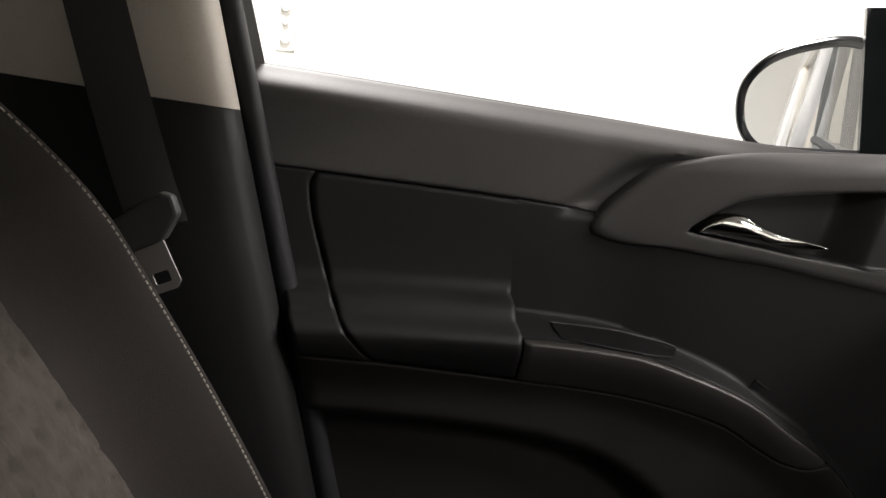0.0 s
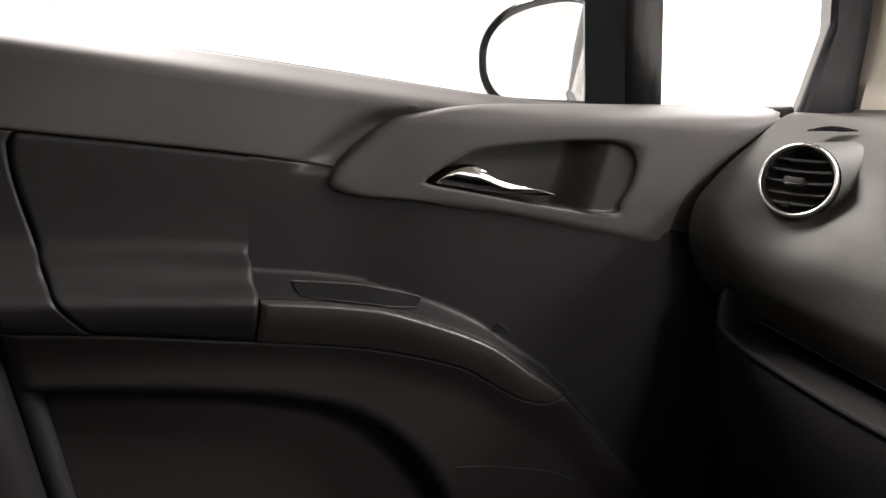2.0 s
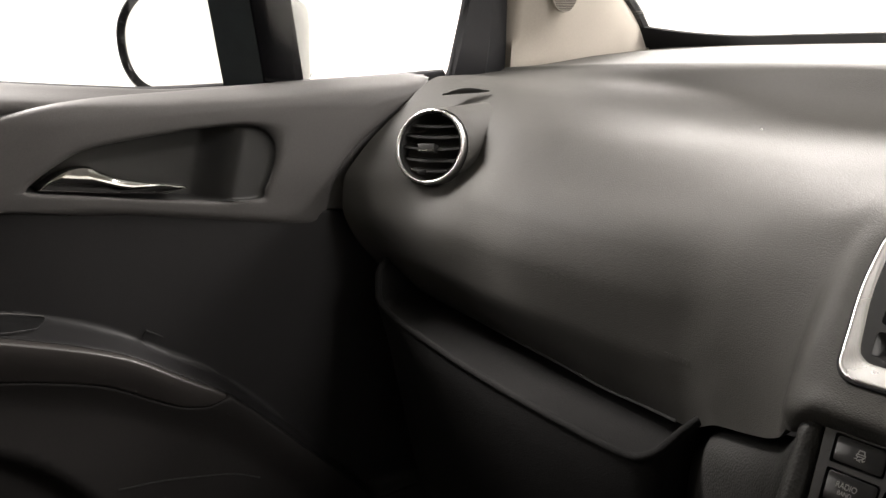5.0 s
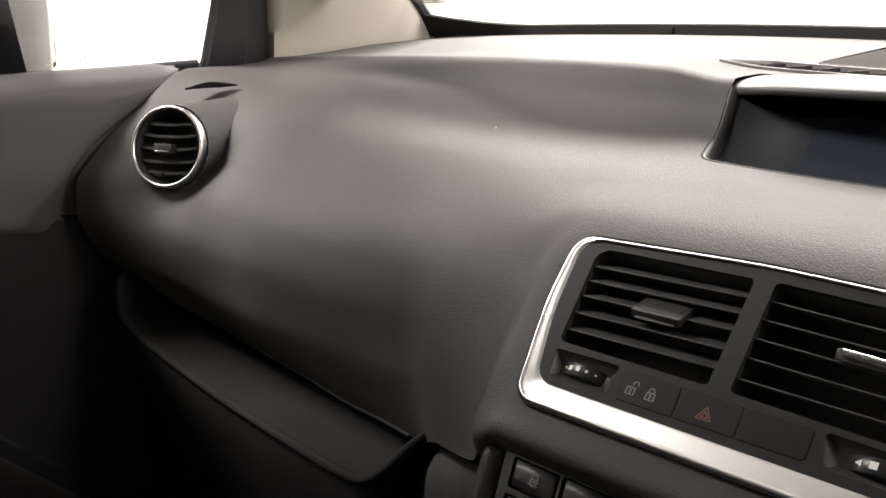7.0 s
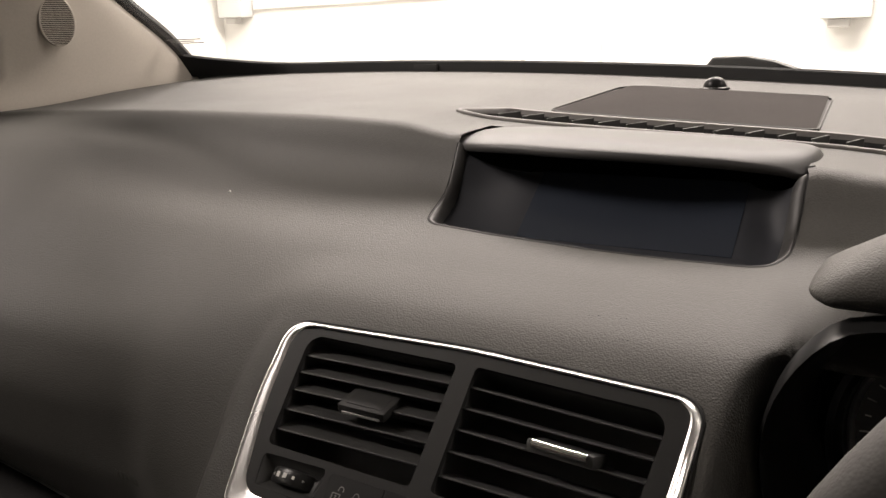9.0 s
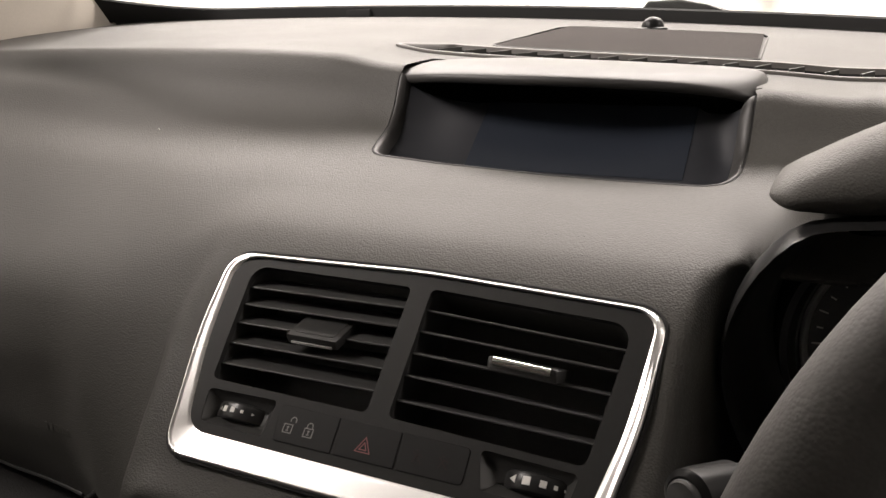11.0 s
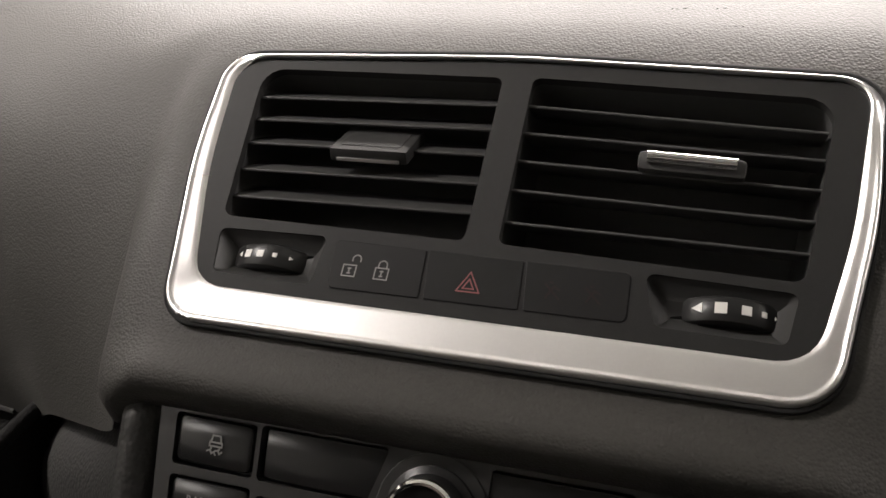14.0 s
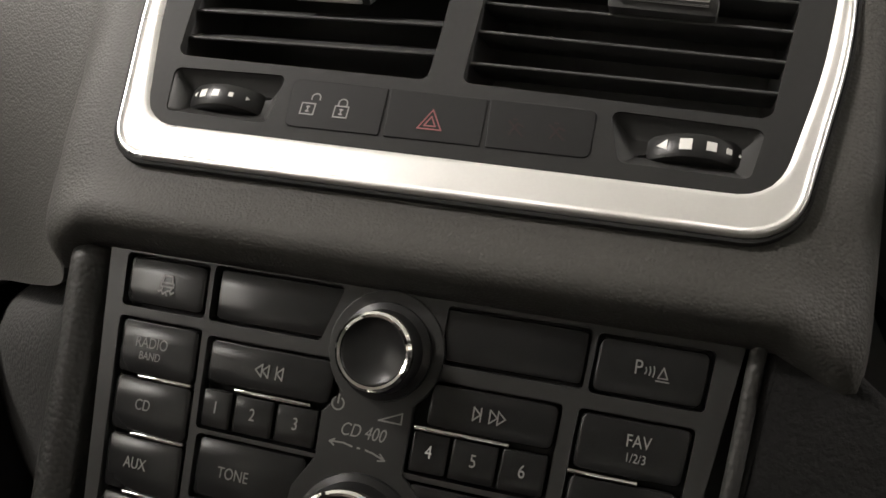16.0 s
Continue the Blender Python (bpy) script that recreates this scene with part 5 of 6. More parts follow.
def domed(u0, u1, v0, v1, top, r=2.0, right_low=None, tilt=0.040, rise=None):
    """A key whose face is slightly arched from side to side, with rounded corners and edges."""
    bm, n = [], 28
    wide = u1 - u0
    lean = 0.050 if u1 < -60 else 0.030 if u1 < 0 else 0.0
    for i in range(n + 1):
        f = 0.5 - 0.5 * math.cos(math.pi * i / n)
        du = min(f, 1 - f) * wide
        cut = r - math.sqrt(max(0.0, r * r - max(0.0, r - du) ** 2))
        edge = 0.8 * (1 - math.sqrt(max(0.0, 1 - max(0.0, 1 - du / 0.9) ** 2)))
        w = top + lean * wide * (f - 0.5) - tilt * wide * (2 * f - 1) ** 2 * 0.5 - edge
        a, b = v0 + cut, v1 - cut
        row = []
        for v, z in ((a, -3.0), (a, w - 0.8), (a + 0.3, w - 0.25), (a + 0.9, w), (mixed(a, b, 0.35), w + 0.05), (mixed(a, b, 0.65), w + 0.05), (b - 0.9, w), (b - 0.3, w - 0.25), (b, w - 0.8), (b, -3.0)):
            right = u1 if right_low is None else mixed(right_low, u1, (v - v0) / (v1 - v0))
            if rise is not None:
                right = mixed(rise, u1, (v - v0) / (v1 - v0))
            p = taper(mixed(u0, right, f), v)
            row.append(MR @ Vector((p.x, p.y, z)))
        bm.append(row)
    return grid(bm, close_u=True, caps=True)


def print_on(key, text, size, u, v, top=2.92, mat=None, slant=0.0):
    p = taper(u, v)
    return part("lettering", lettering(text, size, p.x, p.y, top, FACES[key.name], slant), mat or M_DIM, key)


WELLS = [tapered(((a, b), (c, b), (c + e, d), (a, d)), 1.6) for a, b, c, d, e in ((-94.4, -21.0, -63.2, -3.6, 0), (-94.6, -99.0, -63.1, -24.2, 0), (-61.6, -21.3, -22, -3.4, 6), (17, -21.8, 60.3, -4.3, 0), (-61.0, -55.1, -13, -25.8, 0),
         (-60.2, -76.5, -16, -56.4, 0), (11, -55.1, 55.9, -26.7, 0), (11, -76.5, 55.0, -56.7, 0), (61.8, -22.3, 94.2, -5.0, 0), (60.4, -62.4, 93.2, -26.8, 0))]
part("bezel", plate(tapered(((-99, -118), (93.6, -118), (101.5, 0.8), (-101, 0.8)), 3), WELLS, -6, 2.1, MR), M_LATTICE, radio, "satin grey radio bezel with key openings", 30)
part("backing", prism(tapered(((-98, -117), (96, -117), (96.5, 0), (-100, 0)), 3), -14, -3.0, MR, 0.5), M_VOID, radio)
part("display_window", domed(-60.8, -15, -20.4, -4.2, 1.9, 1.2, None, 0.045, -20), M_RKEY, radio, "dark gloss blank window")
part("display_window", domed(14, 59.6, -20.8, -5.2, 1.9, 1.2, None, 0.05), M_RKEY, radio, "dark gloss blank window")
k = key_at(-93.5, -64.0, -4.6, -19.8, label="key with a small skidding car symbol")
c_ = taper(-77.5, -12)
CAR = [[(-2.6, 0.6), (-2.0, 3.2), (2.0, 3.2), (2.6, 0.6)], [(-3.2, 0.4), (3.2, 0.4), (3.2, -1.2), (-3.2, -1.2), (-3.2, 0.4)], [(-2.2, -1.4), (-2.2, -2.2)], [(2.2, -1.4), (2.2, -2.2)],
       [(-4.0, -3.4), (-2.6, -2.8), (-1.6, -4.2), (-0.4, -3.4), (0.4, -4.6)], [(0.2, -3.0), (1.6, -2.6), (2.4, -4.0), (3.6, -3.2)]]
part("car_symbol", strokes([[(c_.x + a * 0.75, c_.y + b * 0.8) for a, b in ln] for ln in CAR], 0.55, FACES[k.name], 2.92), M_DIM, k)
for i, words in enumerate((("RADIO", "BAND"), ("CD",), ("AUX",), ())):
    v1 = -25.2 - 18.4 * i
    k = key_at(-93.6, -64.0, v1, v1 - 17.2)
    if len(words) == 2:
        print_on(k, words[0], 5.0, -80.6, v1 - 6.8)
        print_on(k, words[1], 3.7, -80.8, v1 - 11.0)
    elif words:
        print_on(k, words[0], 5.0, -81.0, v1 - 8.2)
    a, b = taper(-84.5, v1 - 17.6), taper(-64.2, v1 - 17.6)
    part("chrome_strip", box((a.x, a.y - 0.55, 1.2), (b.x, b.y + 0.55, 3.0), MR, 0.3), M_CHROME, radio, "thin chrome strip")
ARROWS = {-1: [[(-3.4, 0), (-0.4, 2.4), (-0.4, -2.4), (-3.4, 0)], [(-0.2, 0), (2.8, 2.4), (2.8, -2.4), (-0.2, 0)], [(6.4, -2.4), (6.4, 2.4)], [(6.6, 0), (9.4, 2.4), (9.4, -2.4), (6.6, 0)]]}
k = key_at(-60.2, -15, -26.8, -40.2, label="long seek key", right_low=-16)
c_ = taper(-39.5, -33.6)
part("seek_symbol", strokes([[(c_.x + a * 0.74, c_.y + b * 0.8) for a, b in ln] for ln in ARROWS[-1]], 0.4, FACES[k.name], 2.85), M_DIM, k)
k = key_at(16, 55.0, -27.6, -40.4, label="long seek key")
c_ = taper(37.5, -34.2)
part("seek_symbol", strokes([[(c_.x - a * 0.74, c_.y + b * 0.8) for a, b in ln] for ln in ARROWS[-1]], 0.4, FACES[k.name], 2.85), M_DIM, k)
for a, b in ((-48.5, -21.5), (13.0, 42.5)):
    p, q = taper(a, -41.2), taper(b, -41.2)
    part("chrome_strip", box((p.x, p.y - 0.55, 1.2), (q.x, q.y + 0.55, 3.0), MR, 0.3), M_CHROME, radio, "thin chrome strip")
for digit, u0, u1 in (("1", -59.6, -48.9), ("2", -48.1, -33.8), ("3", -33.0, -18.5), ("4", 12.8, 24.8), ("5", 25.5, 40.0), ("6", 40.7, 54.6)):
    k = key_at(u0, u1, -42.3 if u0 < 0 else -42.2, -54.2, label="small numbered key", r=0.8)
    print_on(k, digit, 5.4, (u0 + u1) / 2, -47.8, mat=M_MARK if digit == "4" else M_DIM)
k = key_at(-59.4, -20, -57.2, -75.6)
print_on(k, "TONE", 5.0, -44.6, -67.0)
key_at(14, 54, -57.6, -75.6)
k = key_at(62.6, 93.2, -6.0, -21.4, label="parking sensor key")
print_on(k, "P", 5.8, 74.4, -13.0)
c_ = taper(78.6, -13.6)
PARK = [[(-3.4 + 1.5 * i + 0.8 * math.cos(a), 0.2 + (1.2 + 0.45 * i) * math.sin(a)) for a in [-0.9 + 0.3 * j for j in range(7)]] for i in range(3)] + [[(2.0, -1.6), (5.6, -1.6), (3.8, 1.9), (2.0, -1.6)], [(1.4, -2.6), (6.2, -2.6)]]
part("sensor_symbol", strokes([[(c_.x + a * 0.72, c_.y + b * 0.85) for a, b in ln] for ln in PARK], 0.38, MR, 2.6), M_DIM, k)
k = key_at(61.4, 92.4, -27.8, -43.6)
print_on(k, "FAV", 5.0, 78.6, -33.4)
print_on(k, "1/2/3", 3.6, 78.6, -38.0)
key_at(61.4, 92.0, -45.4, -61.5)
a, b = taper(60.6, -44.5), taper(80.5, -44.5)
part("chrome_strip", box((a.x, a.y - 0.55, 1.2), (b.x, b.y + 0.55, 3.0), MR, 0.3), M_CHROME, radio, "thin chrome strip")
isle = [taper(18.6 * math.cos(a), -21 + 18.6 * math.sin(a)) for a in [radians(-52 + 14.2 * i) for i in range(21)]]
isle += [taper(u, v) for u, v in ((-17.5, -42), (-17.5, -56), (-24, -66), (-27, -90), (27, -90), (24, -66), (11.8, -56), (11.8, -42))]
part("centre_plate", prism(isle, 1.0, 2.9, MR, 0.4), M_LATTICE, radio, "satin centre plate carrying the knobs")
for kv, kr, high in ((-21.0, 11.3, 15.0), (-77.5, 16.4, 15.0)):
    at = MR @ Matrix.Translation((-2.9, kv, 0))
    knob = part("rotary_knob", turned([(kr + 3.6, 2.6), (kr + 3.4, 4.2), (kr + 1.2, 5.4), (kr + 0.6, 9), (kr + 0.2, high - 1.8), (kr - 1.6, high - 0.6), (kr - 2.2, high - 1.4), (2.0, high - 2.0)], at, 60), M_KEY, radio, "black rotary knob", 50)
    part("knob_ring", turned([(kr + 0.5, high - 2.6), (kr + 0.35, high - 0.9), (kr - 0.5, high - 0.1), (kr - 1.3, high - 0.3), (kr - 1.6, high - 1.2)], at, 60, False), M_CHROME, knob, "polished chrome ring")
part("lettering", lettering("CD 400", 5.6, -5.6, -46.0, 2.9, MR, 0.25), M_DIM, radio)
pw = [(-14.8 + 1.9 * math.cos(a), -38.8 + 1.9 * math.sin(a)) for a in [radians(125 + 290 * i / 14) for i in range(15)]]
part("power_symbol", strokes([pw, [(-14.8, -36.2), (-14.8, -38.6)]], 0.5, MR, 2.9), M_DIM, radio)
part("volume_symbol", strokes([[(-1.2, -41.4), (5.8, -41.4), (5.8, -38.2), (-1.2, -41.4)]], 0.45, MR, 2.9), M_DIM, radio)
part("turn_symbol", strokes([[(-15.0, -50.2), (-11.0, -50.0), (-8.2, -50.6)], [(-14.0, -49.4), (-15.4, -50.3), (-14.0, -51.2)], [(-3.6, -50.9), (-1.2, -51.4), (2.2, -52.6)], [(1.0, -51.2), (2.6, -52.8), (0.6, -53.2)], [(-6.3, -50.7), (-5.7, -50.7)]], 0.5, MR, 2.9), M_DIM, radio)

console = thing("centre_console", (0.0, 0.05, 0.34), "black centre console cheeks beside the radio", "console")
rows = []
for k in range(41):
    v = 4 - 124 * k / 40
    left, right = mixed(-121.5, -117.0, k / 40), mixed(-104.6, -98.6, k / 40)
    crown = 1 - 0.5 * max(0.0, 1 - k / 4) ** 2
    row = []
    for j in range(17):
        a = math.pi * j / 16
        row.append(MR @ Vector((mixed(left, right, 0.5 - 0.5 * math.cos(a)), v, -20 + 25.5 * crown * math.sin(a) ** 0.45)))
    rows.append(row)
part("cheek", grid(rows), M_HARD, console, "rounded coarse grained cheek", 70)
# Right cheek is blacker than the left; its shade is in the colour.
part("cheek", prism(fillet(V2((103.5, -2), (109, 3), (118, 3), (150, -22), (158, -120), (92, -120), (98, -50)), [3, 4, 6, 30, 5, 2, 30], 4), -20, 1.5, MR, 3.0), M_CARPET, console, "", 60)
part("cheek_edge", tube([MR @ Vector(p) for p in ((102.0, 1, 1.0), (100.2, -25, 1.6), (97.8, -60, 1.6), (94.0, -118, 1.6))], 0.0024, 10), M_HARD, console, "thin grained edge of the cheek")
part("column", box((-0.118, 0.012, 0.34), (0.16, 0.55, 0.88)), M_BLACK, console)
part("lower_front", grid([[Vector((x, y, z)) for y, z in ((0.02, 0.90), (-0.045, 0.80), (-0.10, 0.70), (-0.16, 0.60), (-0.20, 0.34))] for x in (-0.118, 0.0, 0.16)]), M_BLACK, console)

# ---------------------------------------------------------------- round vent at the passenger's end
side = thing("round_air_vent", (-0.59, 0.09, 0.99), "round air vent with silver ring at the end of the dashboard", "air vent")
n_ = Vector((0.42, -0.862, 0.275)).normalized()
up_ = (Vector((0, 0, 1)) - n_ * n_.z).normalized()
rt_ = up_.cross(n_)
MS = Matrix.Translation((-0.5915, 0.082, 1.0405)) @ Matrix(((rt_.x, up_.x, n_.x, 0), (rt_.y, up_.y, n_.y, 0), (rt_.z, up_.z, n_.z, 0), (0, 0, 0, 1))) @ Matrix.Scale(0.00092, 4)
part("ring", turned([(45.2, -14), (45.2, 0), (44.8, 2.4), (43.8, 3.8), (42.4, 4.0), (41.2, 2.8), (40.4, 0.5), (39.6, -4)], MS, 72, False), M_SILVER, side, "satin silver ring", 60)
part("barrel", turned([(39.2, 2), (38.5, -6), (37, -20), (35, -34), (2, -36)], MS, 60), M_BLACK, side, "", 50)
for v, half in ((24, 29), (11, 36), (-3, 38), (-17, 33), (-29, 24)):
    rows = []
    for i in range(17):
        u = -half + 2 * half * i / 16
        bow = 3.0 * (u / 38) ** 2
        rows.append([MS @ Vector((u, v + a + bow, w)) for a, w in ((-1.3, -1.0 - bow), (1.3, -1.0 - bow), (6.0, -18), (4.2, -18))])
    part("slat", grid(rows, close_u=True, caps=True), M_SATIN, side)
knob = part("direction_tab", box((-14, -7, -6), (8, 3.0, 5), MS, 1.5), M_SATIN, side, "grey sliding tab")
part("tab_strip", box((-12, -6.2, 4.8), (6, -4.6, 5.5), MS, 0.3), M_CHROME, knob)
part("thumbwheel", box((-13, -33, -4), (-3, -27, 1), MS, 1.5), M_KEY, side)
rows = []
for f in [i / 10 for i in range(11)]:
    g = f ** 0.8
    off = Vector((0.014 * g, 0.120 * g, 0.026 * g))
    r = mixed(0.0432, 0.024, g)
    rows.append([MS @ Vector((0, 0, -6)) + off + (rt_ * math.cos(a) + up_ * math.sin(a)) * r for a in [2 * math.pi * j / 48 for j in range(48)]])
part("fairing", grid(rows, close_u=True), M_PAD, side, "moulded fairing behind the ring", 70)
SL = through_points([(-0.628, 0.128, 1.0935), (-0.612, 0.150, 1.0975), (-0.595, 0.170, 1.0965)], 12)
part("demister_slot", tube(SL, lambda f: 0.0042 * math.sin(math.pi * min(0.98, max(0.06, f))) + 0.0008, 8, flat=0.5), M_BLACK, side, "narrow black demister slot")

# ---------------------------------------------------------------- information display in the dash top
unit = thing("information_display", (0.01, 0.28, 1.06), "blank dark display sunk under a satin grey hood", "display")
def rim_at(p, d, down):
    """A point on the pad's surface along the display's outline, moved inwards and down."""
    q = MD @ Vector((p.x, p.y, 0))
    return Vector((q.x, q.y, pad_z(q.x, min(q.y, 0.288)) - down - 0.03 * smooth(56, 68, p.y)))


def rim_row(d, down):
    return [rim_at(p, d, down) for p in inset(DISPLAY, d)]


part("surround", grid([rim_row(d, h) for d, h in ((-0.4, 0.003), (0.0, 0.0), (0.8, -0.0004), (2.2, 0.0001), (3.8, 0.0013), (5.2, 0.0030), (6.6, 0.0052), (7.8, 0.0080))], close_u=True), M_HOOD, unit, "satin grey moulded surround", 60)
part("surround_joint", grid([rim_row(d, h) for d, h in ((-1.0, 0.002), (-0.9, -0.0002), (-0.2, -0.0002), (-0.1, 0.002))], close_u=True), M_VOID, unit, "dark joint round the display", 60)
SCREEN = (-52.0, 90.0, 0.0, 62.0)
rows, start = [], rim_row(7.8, 0.0080)
for f in [i / 14 for i in range(15)]:
    row = []
    for p, q in zip(inset(DISPLAY, 7.8), start):
        at = MD @ Vector((min(max(p.x, SCREEN[0]), SCREEN[1]), min(max(p.y, SCREEN[2]), SCREEN[3]), -13.0))
        row.append(q.lerp(at, f) - MD.to_3x3() @ Vector((0, 0, 5.0 * math.sin(math.pi * f) * (1 - f))))
    rows.append(row)
part("cavity", grid(rows, close_u=True), M_BOWL, unit, "smooth black bowl round the screen", 60)
part("screen", prism(rect(SCREEN[0] - 0.4, SCREEN[1] + 0.4, SCREEN[2] - 0.4, SCREEN[3] + 0.4, 1.5), -15.0, -12.4, MD, 0.3), M_SCREEN, unit, "dark unlit screen")
part("hood_base", grid([[Vector((x, y, ridge_z(x) - 0.003)) for y in (0.306, 0.33, 0.362)] for x in [-0.131 + 0.0137 * i for i in range(21)]]), M_PAD, unit, "grained collar under the hood")
hood_out = keyed((-0.1235, 0.303), (-0.112, 0.2930), (-0.07, 0.274), (0.015, 0.2640), (0.09, 0.274), (0.128, 0.2925), (0.137, 0.300))
hood_low = keyed((-0.1235, 1.0960), (-0.112, 1.0975), (-0.06, 1.1000), (0.015, 1.0995), (0.08, 1.0965), (0.118, 1.0915), (0.132, 1.0855), (0.137, 1.0780))
hood_top = keyed((-0.1235, 1.1020), (-0.115, 1.1075), (-0.095, 1.1115), (-0.04, 1.1128), (0.03, 1.1108), (0.09, 1.1080), (0.125, 1.1055), (0.134, 1.1030), (0.137, 1.0990))
rows = []
for i in range(81):
    x = mixed(-0.1235, 0.137, 0.5 - 0.5 * math.cos(math.pi * i / 80))
    y0, lo, hi = hood_out(x), hood_low(x), hood_top(x)
    hi = max(hi, lo + 0.0025)
    tall = hi - lo
    face = min(0.0058, tall * 0.48)
    sec = [(0.345, lo - 0.004), (y0 + 0.010, lo + 0.0002), (y0 + 0.0030, lo - 0.0002), (y0 + 0.0008, lo + 0.0002), (y0, lo + 0.0010), (y0 - 0.0004, lo + face * 0.55), (y0 + 0.0002, lo + face - 0.0006), (y0 + 0.0014, lo + face + 0.0004), (y0 + 0.0042, lo + mixed(face, tall, 0.22)),
           (y0 + 0.010, lo + mixed(face, tall, 0.55)), (y0 + 0.019, lo + tall * 0.87), (y0 + 0.030, lo + tall * 0.97), (max(y0 + 0.040, 0.322), hi), (0.341, hi - 0.0004), (0.3465, hi - 0.002), (0.348, hi - 0.007), (0.348, lo - 0.004)]
    rows.append([Vector((x, y, z)) for y, z in sec])
part("hood", grid(rows, close_u=True, caps=True), M_HOOD, unit, "satin grey hood lip", 50)


def top_at(x, y):
    """The height of the dashboard's top."""
    return mixed(ridge_z(x) + 0.0035, glass_z(x), max(0.0, min(1.0, (y - ridge_y(x) - 0.05) / (glass_y(x) - ridge_y(x) - 0.05)))) + 0.0012


grille = thing("defroster_grille", (0.1, 0.40, 1.10), "long black defroster slot with cross ribs in the dash top", "grille")


def on_top(loop, up):
    return [Vector((p.x, p.y, top_at(p.x, p.y) + up)) for p in loop]


slot_out = evened(fillet(V2((-0.162, 0.368), (0.46, 0.368), (0.44, 0.420), (-0.128, 0.420)), [0.006, 0.02, 0.01, 0.010], 5), 160)
rows = [on_top(slot_out, -0.002), on_top(slot_out, 0.0004), on_top(inset(slot_out, 0.0012), 0.0012), on_top(inset(slot_out, 0.0045), 0.0010), on_top(inset(slot_out, 0.0060), -0.0030)]
part("frame", grid(rows, close_u=True), M_TOP, grille, "raised grey slot frame", 60)
bm = bmesh.new()
bm.from_mesh(pad_skin.data)
cut = inset(slot_out, 0.003)
bmesh.ops.delete(bm, geom=[f for f in bm.faces if f.calc_center_median().z > 1.08 and inside(cut, f.calc_center_median().x, f.calc_center_median().y)], context="FACES")
bm.to_mesh(pad_skin.data)
bm.free()
bm = grid([on_top(inset(slot_out, 0.0058), -0.0026), on_top(inset(slot_out, 0.0062), -0.006), on_top(inset(slot_out, 0.007), -0.022)], close_u=True)
bm.verts.ensure_lookup_table()
bm.faces.new(bm.verts[-160:])
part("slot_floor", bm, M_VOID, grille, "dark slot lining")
for i in range(25):
    x = -0.118 + 0.0225 * i
    part("rib", box((x - 0.0006, 0.384, top_at(x, 0.40) - 0.014), (x + 0.0006, 0.412, top_at(x, 0.40) + 0.0005), Matrix.Translation((x, 0.4, 0)) @ Euler((0, 0, radians(-18))).to_matrix().to_4x4() @ Matrix.Translation((-x, -0.4, 0))), M_SATIN, grille)

speaker = thing("speaker_grille", (0.02, 0.55, 1.11), "dark perforated speaker grille let into the dash top", "speaker grille")
sp = evened(fillet(V2((-0.093, 0.4215), (0.125, 0.4215), (0.117, 0.600), (0.106, 0.616), (-0.068, 0.618), (-0.088, 0.600)), 0.008, 4), 80)
rows = [on_top(sp, -0.002), on_top(sp, 0.0012), on_top(inset(sp, 0.001), 0.0018)]
bm = grid(rows, close_u=True)
bm.verts.ensure_lookup_table()
part("rim", bm, M_BLACK, speaker)
rows = [[Vector((mixed(mixed(-0.091, -0.080, g), mixed(0.123, 0.112, g), f), mixed(0.4225, 0.616, g), 0)) for f in [i / 20 for i in range(21)]] for g in [j / 20 for j in range(21)]]
part("mesh", grid([[Vector((p.x, p.y, top_at(p.x, p.y) + 0.0016)) for p in r] for r in rows]), M_MESH, speaker, "fine dark perforated mesh")
sensor = thing("light_sensor", (0.0, 0.68, 1.12), "small black domed light sensor on the dash top", "sensor")
part("dome", turned([(15, -3), (15, 1.5), (13.4, 2.4), (11.6, 2.6), (11.2, 5), (9.6, 8.6), (7, 11), (3.6, 12.4), (1, 12.8)], Matrix.Translation((0.001, 0.640, top_at(0.0, 0.640) - 0.001)) @ Matrix.Scale(0.001, 4), 32), M_TUNNEL, sensor)

# ---------------------------------------------------------------- instruments and steering wheel
cluster = thing("instrument_cluster", (0.35, 0.20, 0.92), "round chrome-ringed instruments under a black cowl", "instruments")
cowl_top = keyed((0.1555, 1.0770), (0.163, 1.0795), (0.170, 1.0830), (0.183, 1.0905), (0.22, 1.108), (0.28, 1.124), (0.35, 1.131), (0.44, 1.124), (0.54, 1.085))
rows = []
for x in (0.1554, 0.1557, 0.1563, 0.157, 0.158, 0.160, 0.163, 0.167, 0.172, 0.18, 0.19, 0.21, 0.24, 0.28, 0.32, 0.36, 0.42, 0.48, 0.54):
    tip = 1 - math.sqrt(max(0.0, 1 - max(0.0, 1 - (x - 0.1553) / 0.013) ** 2))
    lo = mixed(1.0635, 1.0690, tip) + 0.02 * smooth(0.18, 0.34, x)
    hi = mixed(cowl_top(x), 1.0692, tip)
    yf = 0.117 + 0.016 * tip
    back = mixed(1.045, 1.100, smooth(0.16, 0.36, x))
    sec = [(0.30, 1.04), (yf + 0.05, lo - 0.001), (yf + 0.012, lo - 0.0006), (yf + 0.005, lo + 0.0006), (yf + 0.001, mixed(lo, hi, 0.18)), (yf, mixed(lo, hi, 0.36)), (yf + 0.002, mixed(lo, hi, 0.58)), (yf + 0.008, mixed(lo, hi, 0.80)),
           (yf + 0.020, hi - 0.0005), (yf + 0.045, hi - 0.001), (0.24, mixed(hi, back, 0.65)), (0.31, back)]
    rows.append([Vector((x + 0.02 * smooth(0.14, 0.3, y) * tip, y, z)) for y, z in sec])
part("cowl", grid(rows, close_u=True, caps=True), M_PAD, cluster, "dark grey instrument cowl", 60)
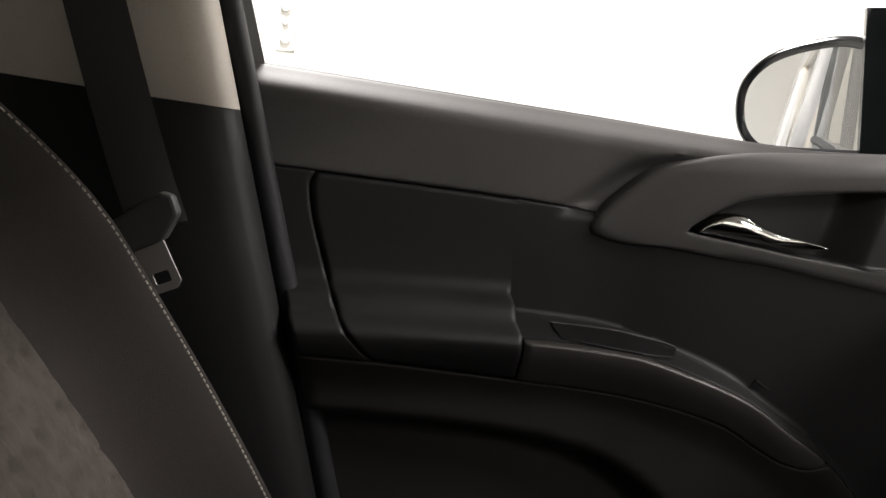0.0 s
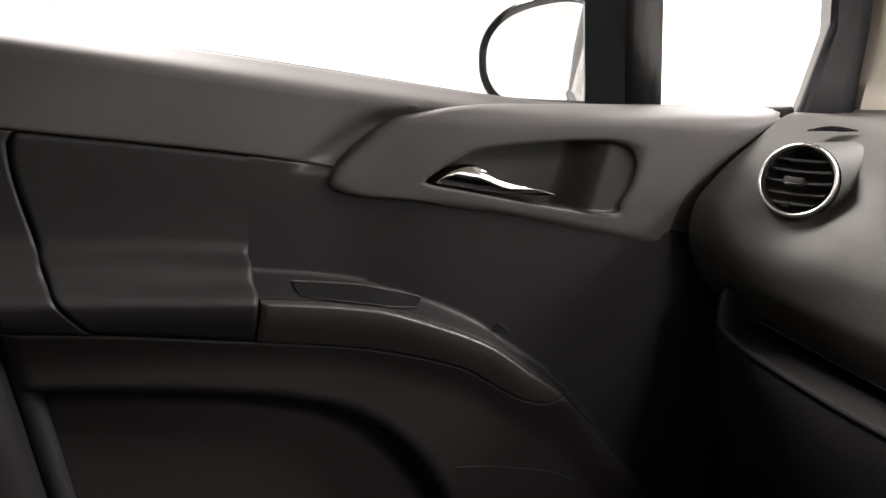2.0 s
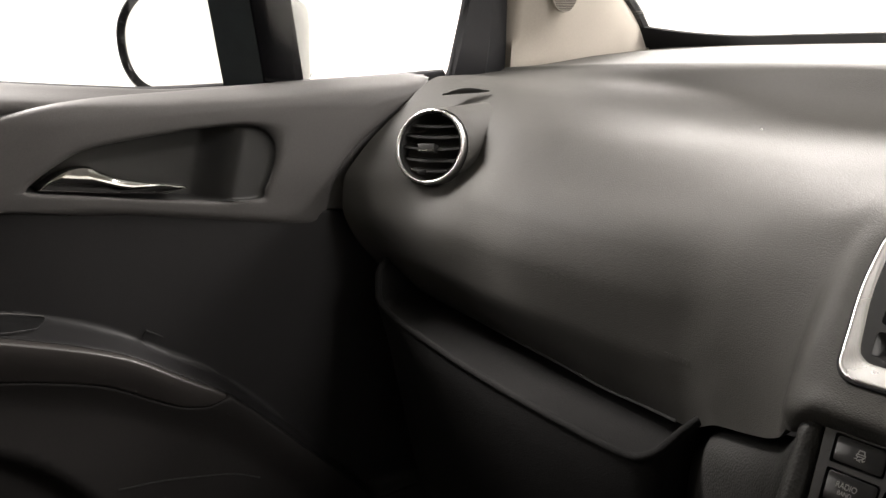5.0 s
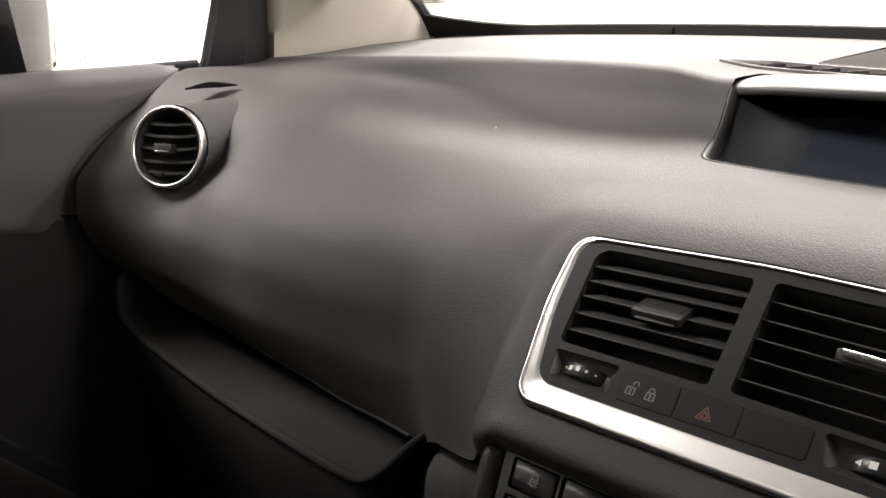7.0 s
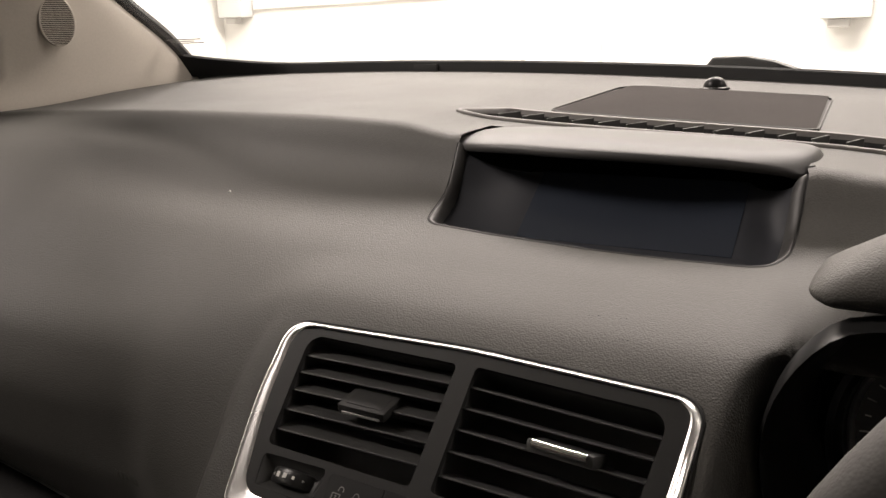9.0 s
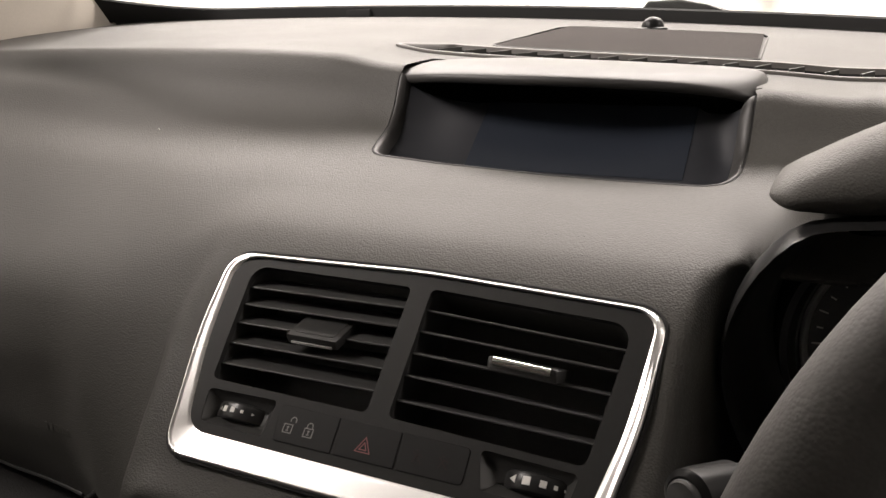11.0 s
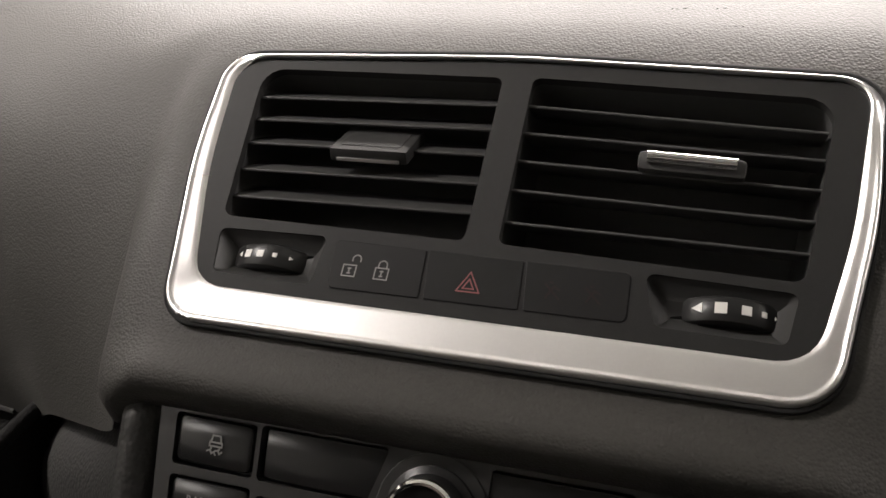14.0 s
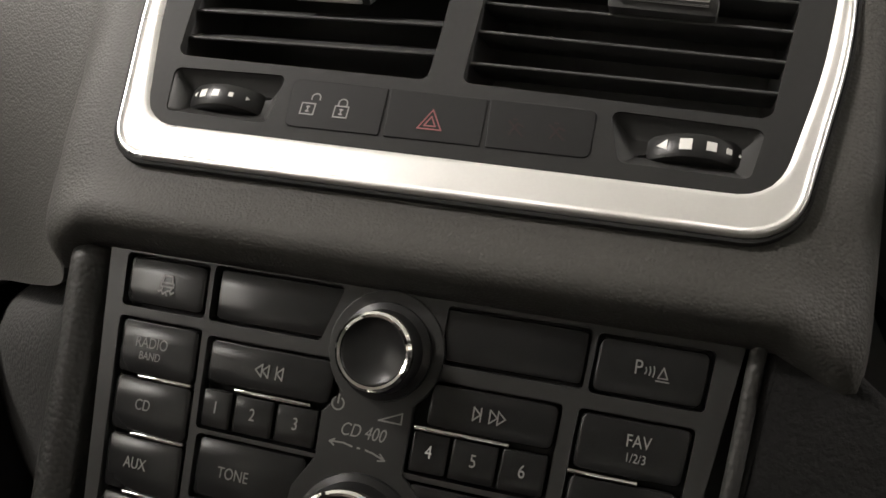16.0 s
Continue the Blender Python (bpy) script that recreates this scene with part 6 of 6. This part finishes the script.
def opening(r, y):
    """A ring of the instrument opening, kept under the cowl."""
    row = []
    for a in [2 * math.pi * i / 90 for i in range(90)]:
        x, z = 0.345 + r * 1.02 * math.cos(a), 1.000 + r * 0.62 * math.sin(a)
        e = 1.0635 + 0.02 * smooth(0.18, 0.34, x) - z
        row.append(Vector((x, y, z + e - (e + math.sqrt(e * e + 0.00012)) / 2)))
    return row


part("tunnel", grid([opening(r, y) for y, r in ((0.128, 0.1995), (0.110, 0.1990), (0.107, 0.1975), (0.109, 0.1955), (0.119, 0.1930), (0.135, 0.186), (0.155, 0.184), (0.205, 0.178))], close_u=True, caps=False), M_TUNNEL, cluster, "satin black tunnel", 60)
part("back_plate", box((0.175, 0.205, 0.86), (0.55, 0.215, 1.035)), M_BLACK, cluster)
for gx in (0.227, 0.455):
    at = Matrix.Translation((gx, 0.178, 0.985)) @ Euler((radians(78), 0, 0)).to_matrix().to_4x4() @ Matrix.Scale(0.001, 4)
    dial = part("dial", turned([(60, -26), (58, -18), (52, -14), (48, -14.2), (1, -14.2)], at, 60), M_BLACK, cluster, "dark dial face")
    part("dial_ring", turned([(70, -20), (71.0, -8), (69.5, -1), (66.5, 3.6), (63, 5.2), (59.5, 4.2), (57, 0.5), (55.5, -6), (54, -14)], at, 90, False), M_GLOSS, dial, "gloss black dial surround")
    part("inner_ring", turned([(54.5, -14), (54.2, -10.5), (52.8, -9.6), (51.2, -11), (50.4, -14)], at, 72, False), M_SILVER, dial, "satin silver dial ring")
    for j in range(25):
        a = radians(215 - 250 * j / 24)
        part("tick", box((-0.35, 44, -14.1), (0.35, 48.5 if j % 2 else 47, -13.6), at @ Euler((0, 0, a - math.pi / 2)).to_matrix().to_4x4()), M_MARK, dial)

wheel = thing("steering_wheel", (0.35, -0.09, 0.80), "black leather steering wheel", "steering wheel")
MW = Matrix.Translation((0.350, -0.092, 0.986)) @ Euler((radians(70), 0, 0)).to_matrix().to_4x4() @ Matrix.Scale(0.001, 4)
part("rim", tube([MW @ Vector((184 * math.cos(a), 184 * math.sin(a), 0)) for a in [2 * math.pi * i / 120 for i in range(120)]], 0.0145, 18, closed=True), M_DOOR, wheel, "black leather rim")
part("hub", prism(fillet(V2((-62, -60), (62, -60), (78, 40), (-78, 40)), 26, 6), -30, 22, MW, 12), M_SATIN, wheel)
for pts in (((-60, 5), (-110, 10), (-180, 6)), ((60, 5), (110, 10), (180, 6)), ((0, -50), (0, -110), (0, -180))):
    part("spoke", tube([MW @ Vector((a, b, -6)) for a, b in pts], lambda f: 0.020 - 0.007 * f, 10, flat=0.5), M_SATIN, wheel)
stalk = thing("column_stalk", (0.25, 0.0, 0.95), "black column stalk with a round grey end", "stalk")
part("lever", tube([(0.36, 0.16, 0.950), (0.21, 0.080, 0.976), (0.164, 0.022, 0.993), (0.155, 0.009, 0.9965)], 0.0082, 20), M_TUNNEL, stalk, "dark grey lever")
part("end_collar", tube([(0.158, 0.0135, 0.9955), (0.149, 0.0005, 0.9985), (0.1472, -0.0025, 0.9990), (0.1465, -0.0038, 0.9992)], lambda f: 0.0095 - 0.0020 * max(0.0, f - 0.7) / 0.3, 28), M_TUNNEL, stalk, "black end collar")
part("end_cap", tube([(0.1478, -0.0015, 0.9988), (0.1458, -0.0048, 0.9994), (0.1454, -0.0054, 0.9995)], lambda f: 0.0068 - 0.001 * f * f, 28), M_BLACK, stalk, "flat grey end cap")
part("column_shroud", box((0.27, -0.06, 0.90), (0.43, 0.2, 1.0), bevel=0.03), M_BLACK, stalk)
